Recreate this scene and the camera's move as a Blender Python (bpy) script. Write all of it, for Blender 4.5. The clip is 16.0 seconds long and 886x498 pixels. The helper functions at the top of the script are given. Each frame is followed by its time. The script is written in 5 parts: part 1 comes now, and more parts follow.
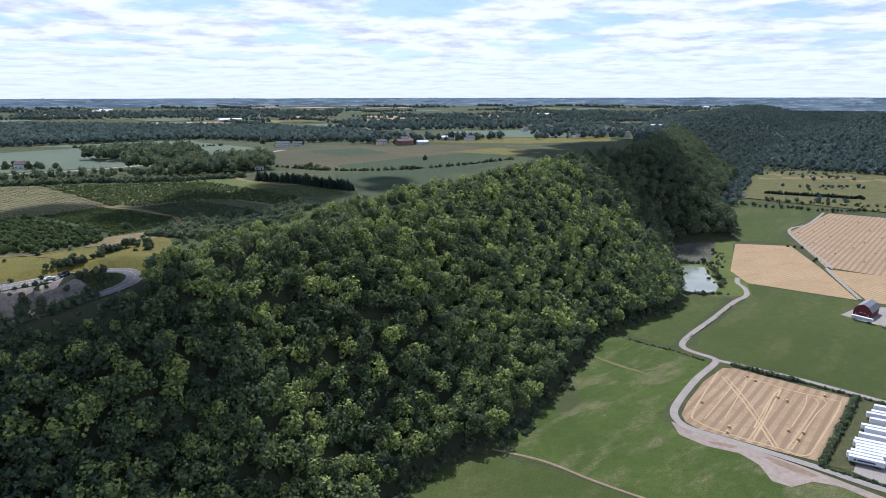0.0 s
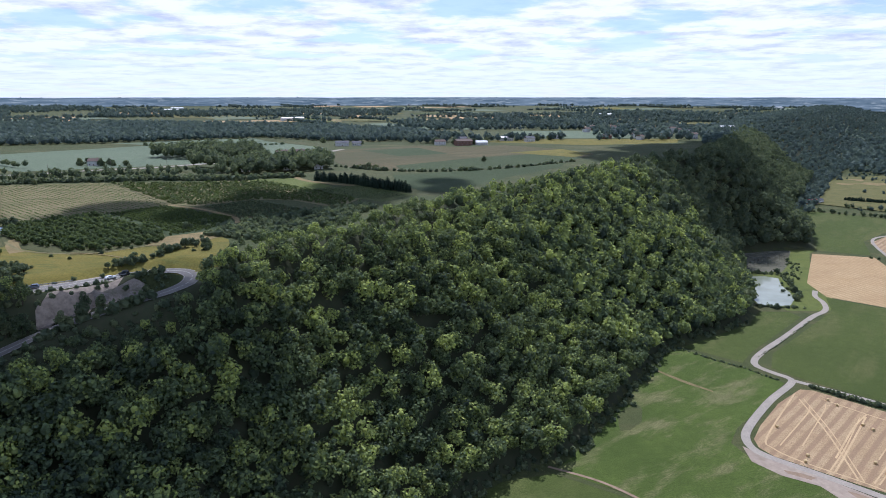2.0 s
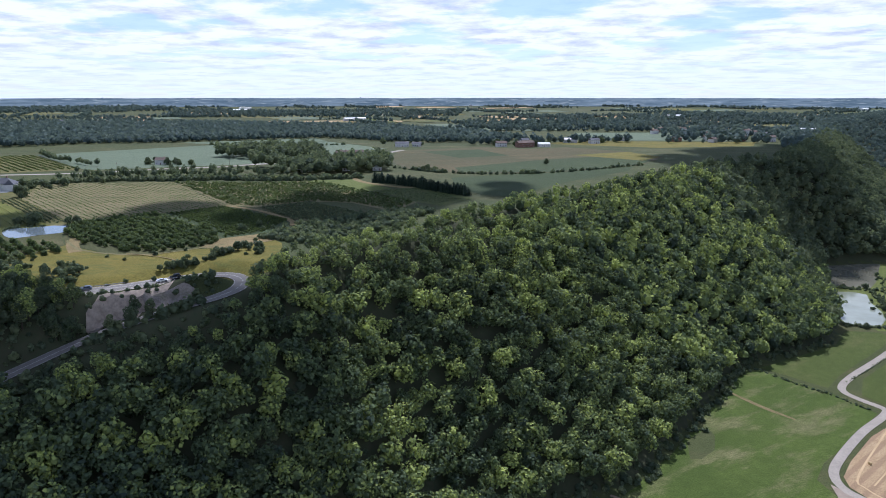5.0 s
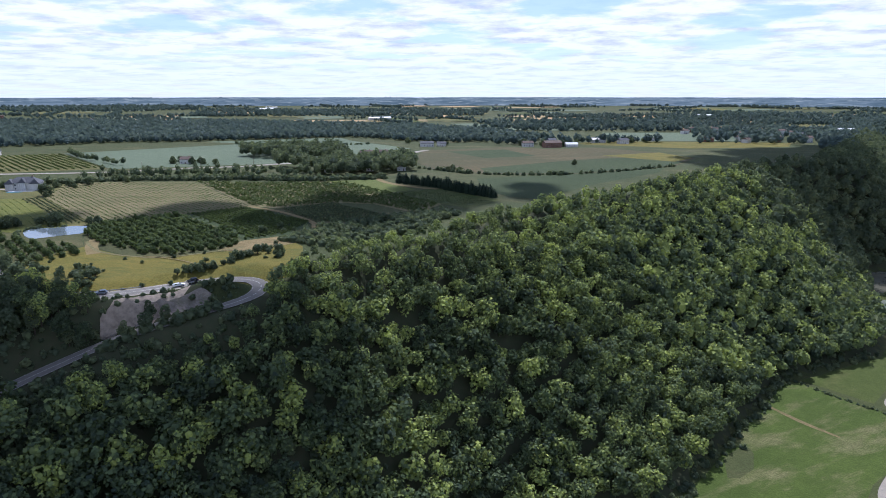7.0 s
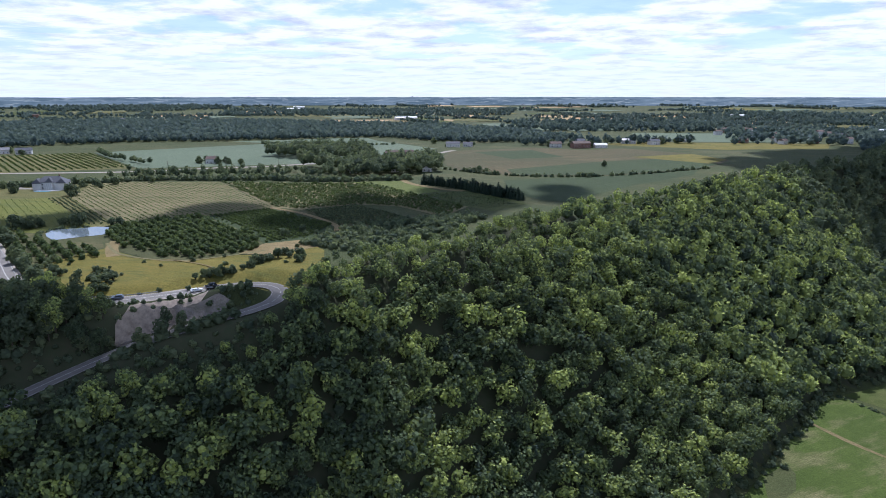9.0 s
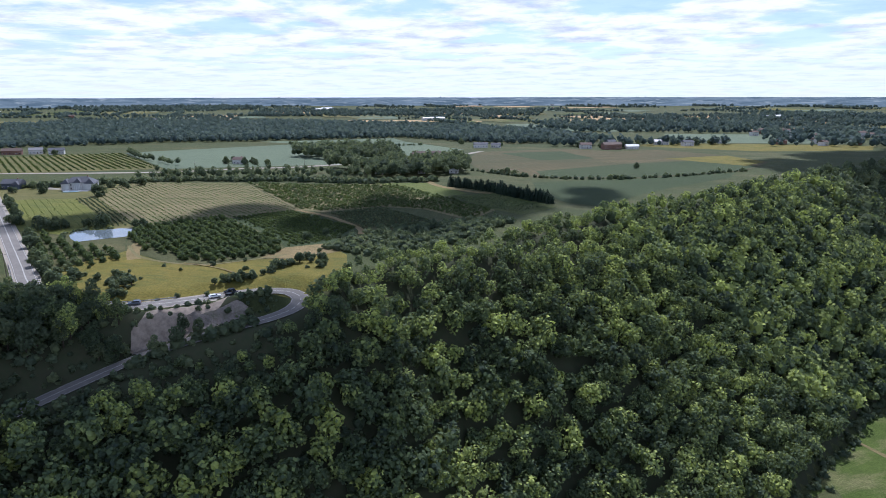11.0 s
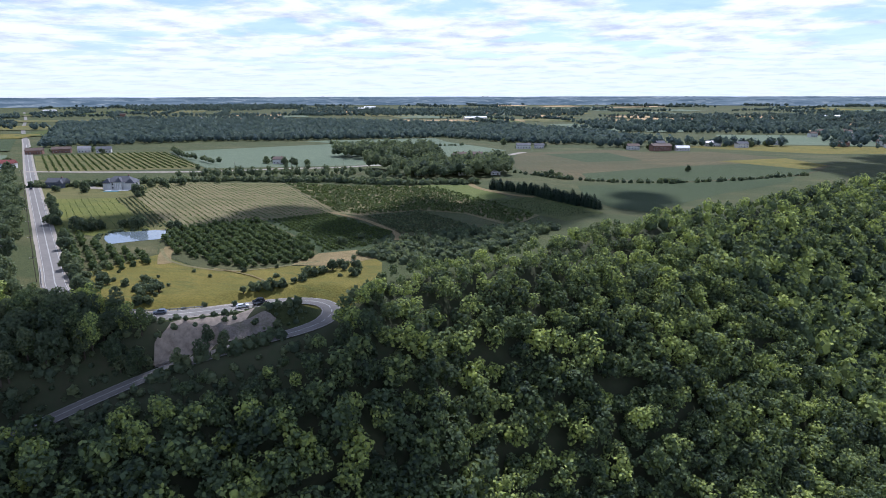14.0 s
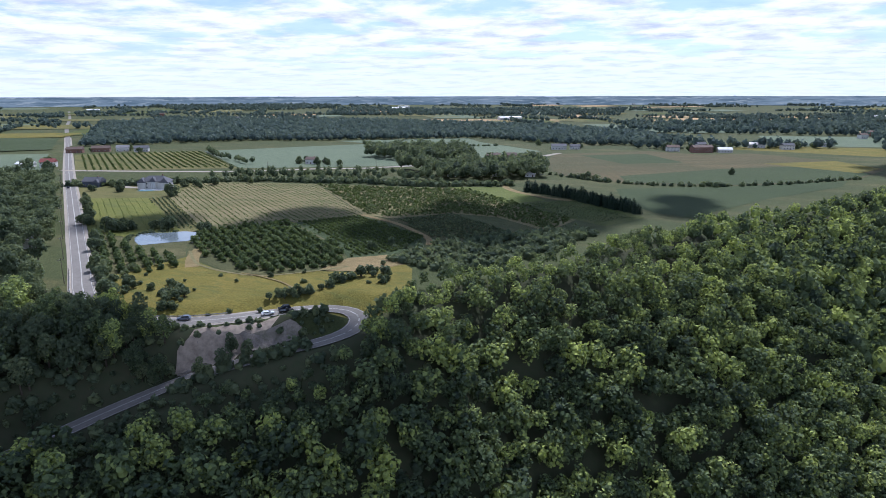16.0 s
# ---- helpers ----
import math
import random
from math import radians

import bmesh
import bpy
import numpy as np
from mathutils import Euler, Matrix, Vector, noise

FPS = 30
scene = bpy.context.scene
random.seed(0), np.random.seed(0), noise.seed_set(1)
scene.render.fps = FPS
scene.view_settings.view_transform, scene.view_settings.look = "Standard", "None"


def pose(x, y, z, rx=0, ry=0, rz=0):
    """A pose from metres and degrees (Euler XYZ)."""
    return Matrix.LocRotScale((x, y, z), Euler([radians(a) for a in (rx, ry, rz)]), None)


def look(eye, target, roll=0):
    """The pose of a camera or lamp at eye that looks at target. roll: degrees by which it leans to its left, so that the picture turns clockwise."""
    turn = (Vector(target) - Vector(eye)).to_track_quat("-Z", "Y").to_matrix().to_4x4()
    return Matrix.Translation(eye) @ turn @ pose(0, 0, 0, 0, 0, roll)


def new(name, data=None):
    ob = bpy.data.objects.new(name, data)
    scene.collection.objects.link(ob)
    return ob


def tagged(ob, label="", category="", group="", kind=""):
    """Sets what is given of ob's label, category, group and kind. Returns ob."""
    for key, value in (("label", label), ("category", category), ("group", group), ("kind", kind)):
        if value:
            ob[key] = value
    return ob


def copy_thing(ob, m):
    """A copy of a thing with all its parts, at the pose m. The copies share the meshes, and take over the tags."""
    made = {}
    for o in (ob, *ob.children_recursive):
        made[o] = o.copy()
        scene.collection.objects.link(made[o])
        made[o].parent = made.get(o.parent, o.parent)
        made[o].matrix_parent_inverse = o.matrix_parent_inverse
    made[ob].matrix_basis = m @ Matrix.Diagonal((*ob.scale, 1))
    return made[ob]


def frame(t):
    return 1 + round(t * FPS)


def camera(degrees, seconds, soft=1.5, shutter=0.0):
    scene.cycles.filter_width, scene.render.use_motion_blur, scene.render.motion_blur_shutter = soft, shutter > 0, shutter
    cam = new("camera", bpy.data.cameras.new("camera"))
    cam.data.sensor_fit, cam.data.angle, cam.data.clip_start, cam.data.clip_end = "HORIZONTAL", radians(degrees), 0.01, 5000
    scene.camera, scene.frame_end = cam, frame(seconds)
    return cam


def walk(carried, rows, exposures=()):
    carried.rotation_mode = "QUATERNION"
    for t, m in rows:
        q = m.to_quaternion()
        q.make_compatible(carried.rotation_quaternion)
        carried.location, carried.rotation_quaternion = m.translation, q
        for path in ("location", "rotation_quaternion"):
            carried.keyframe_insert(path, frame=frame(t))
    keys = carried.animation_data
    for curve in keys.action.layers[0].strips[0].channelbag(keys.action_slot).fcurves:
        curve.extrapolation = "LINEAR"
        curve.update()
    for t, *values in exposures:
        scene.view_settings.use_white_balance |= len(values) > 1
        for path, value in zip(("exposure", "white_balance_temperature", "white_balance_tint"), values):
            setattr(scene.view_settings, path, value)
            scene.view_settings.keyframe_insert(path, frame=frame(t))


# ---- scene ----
cam = camera(70.7, 16.0, 0.9)
PATH = [
    (0, (-9.818, -4.324, 187.377), (-9.771, -2.382, 186.901), -0.1),
    (0.5, (-9.974, -1.388, 187.615), (-9.994, 0.554, 187.138), -0.1),
    (1, (-10.309, 1.452, 188.012), (-10.37, 3.393, 187.535), -0.1),
    (1.5, (-10.555, 4.576, 188.169), (-10.651, 6.516, 187.691), -0.1),
    (2, (-11.075, 7.668, 188.266), (-11.206, 9.605, 187.788), -0.0),
    (2.5, (-11.343, 10.484, 188.264), (-11.51, 12.419, 187.786), -0.0),
    (3, (-11.886, 13.399, 188.308), (-12.087, 15.331, 187.83), -0.0),
    (3.5, (-12.097, 16.295, 188.204), (-12.334, 18.222, 187.725), -0.0),
    (4, (-11.905, 19.089, 188.179), (-12.173, 21.012, 187.701), -0.0),
    (6.5, (-14.894, 34.445, 187.664), (-15.267, 36.351, 187.187), -0.0),
    (7, (-15.617, 37.454, 187.698), (-16.008, 39.356, 187.22), -0.0),
    (7.5, (-16.277, 40.285, 187.738), (-16.685, 42.184, 187.26), -0.0),
    (8, (-16.876, 43.053, 187.715), (-17.302, 44.947, 187.238), 0.0),
    (8.5, (-17.679, 46.011, 187.679), (-18.125, 47.901, 187.202), 0.0),
    (9, (-18.486, 49.012, 187.646), (-18.955, 50.897, 187.167), -0.0),
    (11.5, (-21.79, 62.963, 187.468), (-22.362, 64.819, 186.99), -0.1),
    (12, (-22.448, 65.786, 187.5), (-23.042, 67.635, 187.021), -0.1),
    (12.5, (-23.179, 68.574, 187.526), (-23.796, 70.415, 187.047), -0.1),
    (13, (-24.099, 71.304, 187.529), (-24.737, 73.138, 187.049), -0.1),
    (13.5, (-25.192, 74.16, 187.54), (-25.847, 75.988, 187.061), -0.1),
    (14, (-26.266, 76.807, 187.644), (-26.939, 78.629, 187.164), -0.1),
    (14.5, (-27.177, 79.356, 187.803), (-27.871, 81.169, 187.323), -0.1),
    (15, (-28.238, 81.972, 187.891), (-28.949, 83.779, 187.411), -0.1),
    (15.5, (-29.237, 84.502, 187.973), (-29.974, 86.299, 187.493), -0.1),
    (16, (-30.409, 87.259, 187.967), (-31.177, 89.042, 187.486), -0.1),
]
walk(cam, [(t, look(eye, target, roll)) for t, eye, target, roll in PATH], [(0, 0.05, 5350, 18), (8, 0.08, 5350, 18), (16, 0.11, 5350, 18)])

# ---- light ----
SUN_AZ, SUN_EL = radians(8), radians(52)          # the sun stands ahead, a little to the left of +y
world = bpy.data.worlds.new("sky")
scene.world = world
world.use_nodes = True
wt = world.node_tree
wt.nodes.clear()


def wnode(kind, **inputs):
    n = wt.nodes.new(kind)
    for k, v in inputs.items():
        n.inputs[k.replace("_", " ")].default_value = v
    return n


def wlink(a, b):
    wt.links.new(a, b)


def wmath(op, a, b=None):
    n = wt.nodes.new("ShaderNodeMath")
    n.operation = op
    for i, v in enumerate((a, b)):
        if v is None:
            continue
        if isinstance(v, (int, float)):
            n.inputs[i].default_value = v
        else:
            wlink(v, n.inputs[i])
    return n.outputs[0]


sky = wt.nodes.new("ShaderNodeTexSky")
sky.sky_type, sky.sun_disc = "NISHITA", False
sky.sun_elevation, sky.sun_rotation = SUN_EL, -SUN_AZ
sky.air_density, sky.dust_density, sky.ozone_density = 1.0, 0.2, 3.0
coord = wt.nodes.new("ShaderNodeTexCoord")
sep = wt.nodes.new("ShaderNodeSeparateXYZ")
wlink(coord.outputs["Generated"], sep.inputs[0])
zz = wmath("MAXIMUM", wmath("ADD", sep.outputs[2], 0.075), 0.01)
comb = wt.nodes.new("ShaderNodeCombineXYZ")
wlink(wmath("DIVIDE", sep.outputs[0], zz), comb.inputs[0])
wlink(wmath("DIVIDE", sep.outputs[1], zz), comb.inputs[1])
big = wnode("ShaderNodeTexNoise", Scale=1.15, Detail=8.0, Roughness=0.56, Distortion=0.25)
wlink(comb.outputs[0], big.inputs["Vector"])
cover = wt.nodes.new("ShaderNodeMapRange")
cover.interpolation_type = "SMOOTHSTEP"
cover.inputs[1].default_value, cover.inputs[2].default_value = 0.37, 0.51
cover.inputs[3].default_value = 0.24
thin = wt.nodes.new("ShaderNodeMapRange")
thin.inputs[1].default_value, thin.inputs[2].default_value = 0.06, 0.5
thin.inputs[3].default_value, thin.inputs[4].default_value = 0.0, 0.2
wlink(sep.outputs[2], thin.inputs[0])
wlink(wmath("SUBTRACT", big.outputs[0], thin.outputs[0]), cover.inputs[0])
thick = wnode("ShaderNodeTexNoise", Scale=2.1, Detail=6.0, Roughness=0.6)
wlink(comb.outputs[0], thick.inputs["Vector"])
shade = wt.nodes.new("ShaderNodeMapRange")
shade.inputs[1].default_value, shade.inputs[2].default_value = 0.46, 0.66
wlink(thick.outputs[0], shade.inputs[0])
ccol = wt.nodes.new("ShaderNodeMix")
ccol.data_type = "RGBA"
ccol.inputs[6].default_value = (1.0, 1.0, 1.0, 1)
ccol.inputs[7].default_value = (0.62, 0.65, 0.73, 1)
wlink(shade.outputs[0], ccol.inputs[0])
# towards the horizon the cloud sheets close into one pale veil
veil = wt.nodes.new("ShaderNodeMapRange")
veil.inputs[1].default_value, veil.inputs[2].default_value = 0.0, 0.085
veil.inputs[3].default_value, veil.inputs[4].default_value = 0.75, 0.0
wlink(sep.outputs[2], veil.inputs[0])
amount = wmath("MAXIMUM", cover.outputs[0], veil.outputs[0])
veilc = wt.nodes.new("ShaderNodeMix")
veilc.data_type = "RGBA"
veilc.inputs[7].default_value = (0.84, 0.90, 0.99, 1)
wlink(veil.outputs[0], veilc.inputs[0])
wlink(ccol.outputs[2], veilc.inputs[6])
bg_sky = wnode("ShaderNodeBackground", Strength=0.10)
wlink(sky.outputs[0], bg_sky.inputs[0])
bg_cloud = wnode("ShaderNodeBackground", Strength=1.02)
wlink(veilc.outputs[2], bg_cloud.inputs[0])
mixsh = wt.nodes.new("ShaderNodeMixShader")
wlink(amount, mixsh.inputs[0])
wlink(bg_sky.outputs[0], mixsh.inputs[1])
wlink(bg_cloud.outputs[0], mixsh.inputs[2])
wout = wt.nodes.new("ShaderNodeOutputWorld")
wlink(mixsh.outputs[0], wout.inputs[0])

lamp = bpy.data.lights.new("sun", "SUN")
lamp.energy, lamp.angle, lamp.color = 5.0, radians(0.55), (1.0, 0.95, 0.87)
sun = new("sun", lamp)
to_sun = Vector((-math.sin(SUN_AZ) * math.cos(SUN_EL), math.cos(SUN_AZ) * math.cos(SUN_EL), math.sin(SUN_EL)))
sun.matrix_world = look(to_sun * 1500, (0, 0, 0))


# ---- materials ----
class Nodes:
    def __init__(self, name):
        self.mat = bpy.data.materials.new(name)
        self.mat.use_nodes = True
        self.nt = self.mat.node_tree
        self.bsdf = next(n for n in self.nt.nodes if n.type == "BSDF_PRINCIPLED")
        self.pos = self.node("ShaderNodeNewGeometry").outputs["Position"]

    def node(self, kind):
        return self.nt.nodes.new(kind)

    def link(self, a, b):
        self.nt.links.new(a, b)

    def put(self, value, socket):
        if isinstance(value, (int, float)):
            socket.default_value = value
        elif isinstance(value, tuple):
            socket.default_value = (*value, 1)[:4] if len(value) == 3 and len(socket.default_value) == 4 else value
        else:
            self.link(value, socket)

    def calc(self, op, a, b=0.0):
        n = self.node("ShaderNodeMath")
        n.operation = op
        self.put(a, n.inputs[0])
        self.put(b, n.inputs[1])
        return n.outputs[0]

    def noise(self, scale, detail=4.0, rough=0.55, vec=None):
        n = self.node("ShaderNodeTexNoise")
        n.inputs["Scale"].default_value, n.inputs["Detail"].default_value = scale, detail
        n.inputs["Roughness"].default_value = rough
        self.link(vec or self.pos, n.inputs["Vector"])
        return n.outputs[0]

    def ramp(self, value, lo, hi, a=0.0, b=1.0):
        n = self.node("ShaderNodeMapRange")
        self.put(value, n.inputs[0])
        for i, v in enumerate((lo, hi, a, b)):
            n.inputs[i + 1].default_value = v
        return n.outputs[0]

    def mix(self, f, a, b):
        n = self.node("ShaderNodeMix")
        n.data_type = "RGBA"
        self.put(f, n.inputs[0])
        self.put(a, n.inputs[6])
        self.put(b, n.inputs[7])
        return n.outputs[2]

    def turned(self, degrees, sx=1.0, sy=1.0):
        n = self.node("ShaderNodeMapping")
        n.vector_type = "TEXTURE"
        n.inputs["Rotation"].default_value = (0, 0, radians(degrees))
        n.inputs["Scale"].default_value = (sx, sy, 1)
        self.link(self.pos, n.inputs["Vector"])
        return n.outputs[0]

    def bump(self, height, strength=0.3, distance=0.1):
        n = self.node("ShaderNodeBump")
        n.inputs["Strength"].default_value, n.inputs["Distance"].default_value = strength, distance
        self.link(height, n.inputs["Height"])
        self.link(n.outputs[0], self.bsdf.inputs["Normal"])

    def done(self, colour, rough=0.8, metal=0.0, spec=0.3):
        self.put(colour, self.bsdf.inputs["Base Color"])
        self.put(rough, self.bsdf.inputs["Roughness"])
        self.put(metal, self.bsdf.inputs["Metallic"])
        self.bsdf.inputs["Specular IOR Level"].default_value = spec
        return self.mat


def field_mat(name, a, b, c=None, rows=None, row_dir=0.0, row_amount=0.4, patch=0.02, row_colour=None):
    """Ground cover: two tones in broad patches, fine grain, and working lines of a given spacing and direction."""
    m = Nodes(name)
    col = m.mix(m.ramp(m.noise(patch, 5.0, 0.6), 0.38, 0.62), a, b)
    if c:
        col = m.mix(m.ramp(m.noise(patch * 2.3, 6.0, 0.65, m.turned(row_dir, 2.5, 0.8)), 0.5, 0.66), col, c)
    grain = m.noise(1.3, 3.0, 0.7)
    if rows:
        w = m.node("ShaderNodeTexWave")
        w.inputs["Scale"].default_value = 1.0
        w.inputs["Distortion"].default_value, w.inputs["Detail"].default_value = 0.8, 2.0
        w.inputs["Detail Scale"].default_value = 0.4
        m.link(m.turned(row_dir, rows * 3.2, rows * 3.2), w.inputs["Vector"])
        col = m.mix(m.calc("MULTIPLY", m.ramp(w.outputs[1], 0.35, 0.8), row_amount), col, row_colour or b)
    col = m.mix(m.ramp(m.noise(0.17, 5.0, 0.7), 0.35, 0.7, 0.0, 0.5), col, tuple(v * 0.62 for v in a))
    col = m.mix(m.ramp(grain, 0.42, 0.62, 0.0, 0.6), col, tuple(v * 0.5 for v in a))
    m.bump(grain, 0.8, 0.5)
    return m.done(col, 0.9, 0.0, 0.1)


def plain_mat(name, a, b=None, scale=2.0, rough=0.6, metal=0.0, spec=0.4, bump=0.0):
    m = Nodes(name)
    b = b or tuple(v * 0.75 for v in a)
    n = m.noise(scale, 5.0, 0.6)
    broad = m.noise(scale * 0.13, 3.0, 0.6)
    col = m.mix(m.ramp(n, 0.35, 0.7), a, b)
    col = m.mix(m.ramp(broad, 0.4, 0.75, 0.0, 0.4), col, tuple(v * 0.7 for v in b))
    if bump:
        m.bump(n, bump, 0.05)
    return m.done(col, rough, metal, spec)


def leaf_mat(name, dark, mid, light, glow=(0.27, 0.34, 0.075), share=0.36):
    """Foliage: each tree has a tone of its own, each clump a smaller shift."""
    m = Nodes(name)
    tone = m.node("ShaderNodeAttribute")
    tone.attribute_name = "tone"
    info = m.node("ShaderNodeObjectInfo")
    geo = m.node("ShaderNodeNewGeometry")
    t = m.calc("FRACT", m.calc("ADD", tone.outputs["Fac"], info.outputs["Random"]))
    t = m.calc("ADD", m.calc("MULTIPLY", t, 0.56), m.calc("MULTIPLY", geo.outputs["Random Per Island"], 0.44))
    r = m.node("ShaderNodeValToRGB")
    e = r.color_ramp.elements
    e[0].position, e[0].color = 0.15, (*dark, 1)
    e[1].position, e[1].color = 0.9, (*light, 1)
    x = e.new(0.56)
    x.color = (*mid, 1)
    m.link(t, r.inputs[0])
    m.done(r.outputs[0], 0.75, 0.0, 0.1)
    tr = m.node("ShaderNodeBsdfTranslucent")
    m.link(m.mix(0.5, r.outputs[0], glow), tr.inputs[0])
    ms = m.node("ShaderNodeMixShader")
    ms.inputs[0].default_value = share
    out = next(n for n in m.nt.nodes if n.type == "OUTPUT_MATERIAL")
    m.link(m.bsdf.outputs[0], ms.inputs[1])
    m.link(tr.outputs[0], ms.inputs[2])
    m.link(ms.outputs[0], out.inputs[0])
    return m.mat


M_WOODFLOOR = plain_mat("wood_floor", (0.05, 0.062, 0.03), (0.065, 0.064, 0.036), 0.4, 0.95, spec=0.1)
M_GROUND = field_mat("rough_grass", (0.068, 0.082, 0.03), (0.088, 0.098, 0.036), (0.135, 0.122, 0.052), patch=0.012)
M_LEAF = leaf_mat("broad_leaf", (0.038, 0.055, 0.042), (0.138, 0.178, 0.082), (0.45, 0.50, 0.13), (0.44, 0.52, 0.105), 0.25)
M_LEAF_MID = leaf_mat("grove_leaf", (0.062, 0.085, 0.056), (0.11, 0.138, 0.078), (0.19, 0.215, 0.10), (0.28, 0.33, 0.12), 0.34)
# distant foliage: aerial haze painted into the leaf colour, paler and bluer
M_LEAF_HAZED = leaf_mat("hazed_leaf", (0.075, 0.108, 0.105), (0.105, 0.145, 0.13), (0.15, 0.188, 0.142), (0.22, 0.265, 0.17), 0.32)
M_LEAF_ORCH = leaf_mat("orchard_leaf", (0.055, 0.078, 0.036), (0.08, 0.108, 0.044), (0.12, 0.15, 0.055))
M_SPRUCE = leaf_mat("spruce_needles", (0.02, 0.036, 0.024), (0.03, 0.05, 0.03), (0.045, 0.066, 0.034), (0.06, 0.09, 0.04), 0.15)
M_BARK = plain_mat("bark", (0.11, 0.09, 0.065), (0.06, 0.048, 0.036), 6.0, 0.95, spec=0.1, bump=0.5)
M_SOY = field_mat("bean_crop", (0.068, 0.098, 0.02), (0.10, 0.135, 0.028), (0.23, 0.20, 0.10), 1.6, 38, 0.35, 0.02)
M_SOY2 = field_mat("bean_crop_even", (0.07, 0.092, 0.022), (0.092, 0.115, 0.028), (0.14, 0.14, 0.05), 1.5, 52, 0.25, 0.009)
M_CORN = field_mat("dark_crop", (0.055, 0.076, 0.03), (0.07, 0.09, 0.036), None, 2.2, 60, 0.25, 0.012)
M_STUBBLE = field_mat("stubble", (0.43, 0.30, 0.165), (0.48, 0.35, 0.20), (0.39, 0.265, 0.15), 6.0, -43, 0.9, 0.02, (0.29, 0.19, 0.115))
M_STUBBLE2 = field_mat("stubble_far", (0.48, 0.33, 0.165), (0.53, 0.385, 0.205), (0.41, 0.28, 0.145), 6.0, 20, 0.7, 0.02, (0.38, 0.255, 0.13))
M_DRY = field_mat("dry_meadow", (0.165, 0.145, 0.03), (0.22, 0.175, 0.04), (0.095, 0.112, 0.03), patch=0.05)
M_PALE = field_mat("pale_crop", (0.135, 0.17, 0.105), (0.16, 0.195, 0.118), None, 4.0, 20, 0.2, 0.006)
M_VINE = field_mat("vineyard_grass", (0.145, 0.138, 0.046), (0.175, 0.158, 0.056), (0.095, 0.105, 0.036), patch=0.025)
M_ORCH = field_mat("orchard_grass", (0.085, 0.09, 0.036), (0.105, 0.105, 0.042), (0.155, 0.135, 0.06), patch=0.03)
M_MIXED = field_mat("mown_hay", (0.118, 0.098, 0.046), (0.08, 0.085, 0.036), (0.155, 0.118, 0.055), 9.0, 25, 0.4, 0.008)
M_ROAD = plain_mat("asphalt", (0.215, 0.195, 0.168), (0.165, 0.15, 0.13), 0.6, 0.85, spec=0.2)
M_GRAVEL = plain_mat("gravel", (0.36, 0.315, 0.255), (0.28, 0.245, 0.20), 0.9, 0.95, spec=0.1, bump=0.3)
M_DIRT = plain_mat("pale_dirt", (0.36, 0.29, 0.225), (0.27, 0.215, 0.16), 0.3, 0.95, spec=0.1, bump=0.3)
M_BROWN_SOIL = field_mat("bare_soil", (0.20, 0.16, 0.075), (0.24, 0.18, 0.09), (0.12, 0.13, 0.04), patch=0.15)
M_TRACK = plain_mat("pressed_straw", (0.53, 0.385, 0.21), (0.45, 0.315, 0.17), 0.5, 0.95, spec=0.1)
M_EARTH = plain_mat("bare_earth", (0.30, 0.22, 0.15), (0.22, 0.155, 0.10), 0.35, 0.95, spec=0.1, bump=0.3)
M_PAINT = plain_mat("road_paint", (0.52, 0.5, 0.45), (0.38, 0.36, 0.32), 3.0, 0.7)
M_ROCK = plain_mat("shale_rock", (0.42, 0.34, 0.26), (0.23, 0.185, 0.14), 0.5, 0.95, spec=0.15, bump=0.8)


def pond_mat(name, a, b):
    m = Nodes(name)
    m.bump(m.noise(0.9, 3.0), 0.06, 0.05)
    return m.done(m.mix(m.ramp(m.noise(0.03, 3.0), 0.35, 0.65), a, b), 0.08, 0.0, 0.5)


def cloud_mat():
    """White vapour: light comes back from it and through it."""
    m = Nodes("cloud_vapour")
    m.done(m.mix(m.ramp(m.noise(0.02, 4.0), 0.35, 0.65), (0.86, 0.87, 0.9), (0.92, 0.92, 0.93)), 1.0, 0.0, 0.0)
    tr = m.node("ShaderNodeBsdfTranslucent")
    tr.inputs[0].default_value = (0.9, 0.92, 0.96, 1)
    ms = m.node("ShaderNodeMixShader")
    ms.inputs[0].default_value = 0.5
    m.link(m.bsdf.outputs[0], ms.inputs[1])
    m.link(tr.outputs[0], ms.inputs[2])
    m.link(ms.outputs[0], next(n for n in m.nt.nodes if n.type == "OUTPUT_MATERIAL").inputs[0])
    return m.mat


def hazy_backdrop_mat():
    """Plain's end: long wood and field streaks, glowing in painted pale blue haze."""
    m = Nodes("hazed_distance_glow")
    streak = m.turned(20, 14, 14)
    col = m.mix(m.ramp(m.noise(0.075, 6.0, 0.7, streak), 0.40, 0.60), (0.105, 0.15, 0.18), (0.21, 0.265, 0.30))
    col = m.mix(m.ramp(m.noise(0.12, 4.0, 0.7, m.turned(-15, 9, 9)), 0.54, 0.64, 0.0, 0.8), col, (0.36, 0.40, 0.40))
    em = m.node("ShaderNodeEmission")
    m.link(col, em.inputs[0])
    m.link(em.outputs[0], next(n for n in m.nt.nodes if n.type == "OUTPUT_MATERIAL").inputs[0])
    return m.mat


M_WATER = pond_mat("pond_water", (0.20, 0.215, 0.15), (0.28, 0.30, 0.23))
M_WATER_DARK = pond_mat("pond_water_brown", (0.13, 0.125, 0.09), (0.18, 0.17, 0.125))

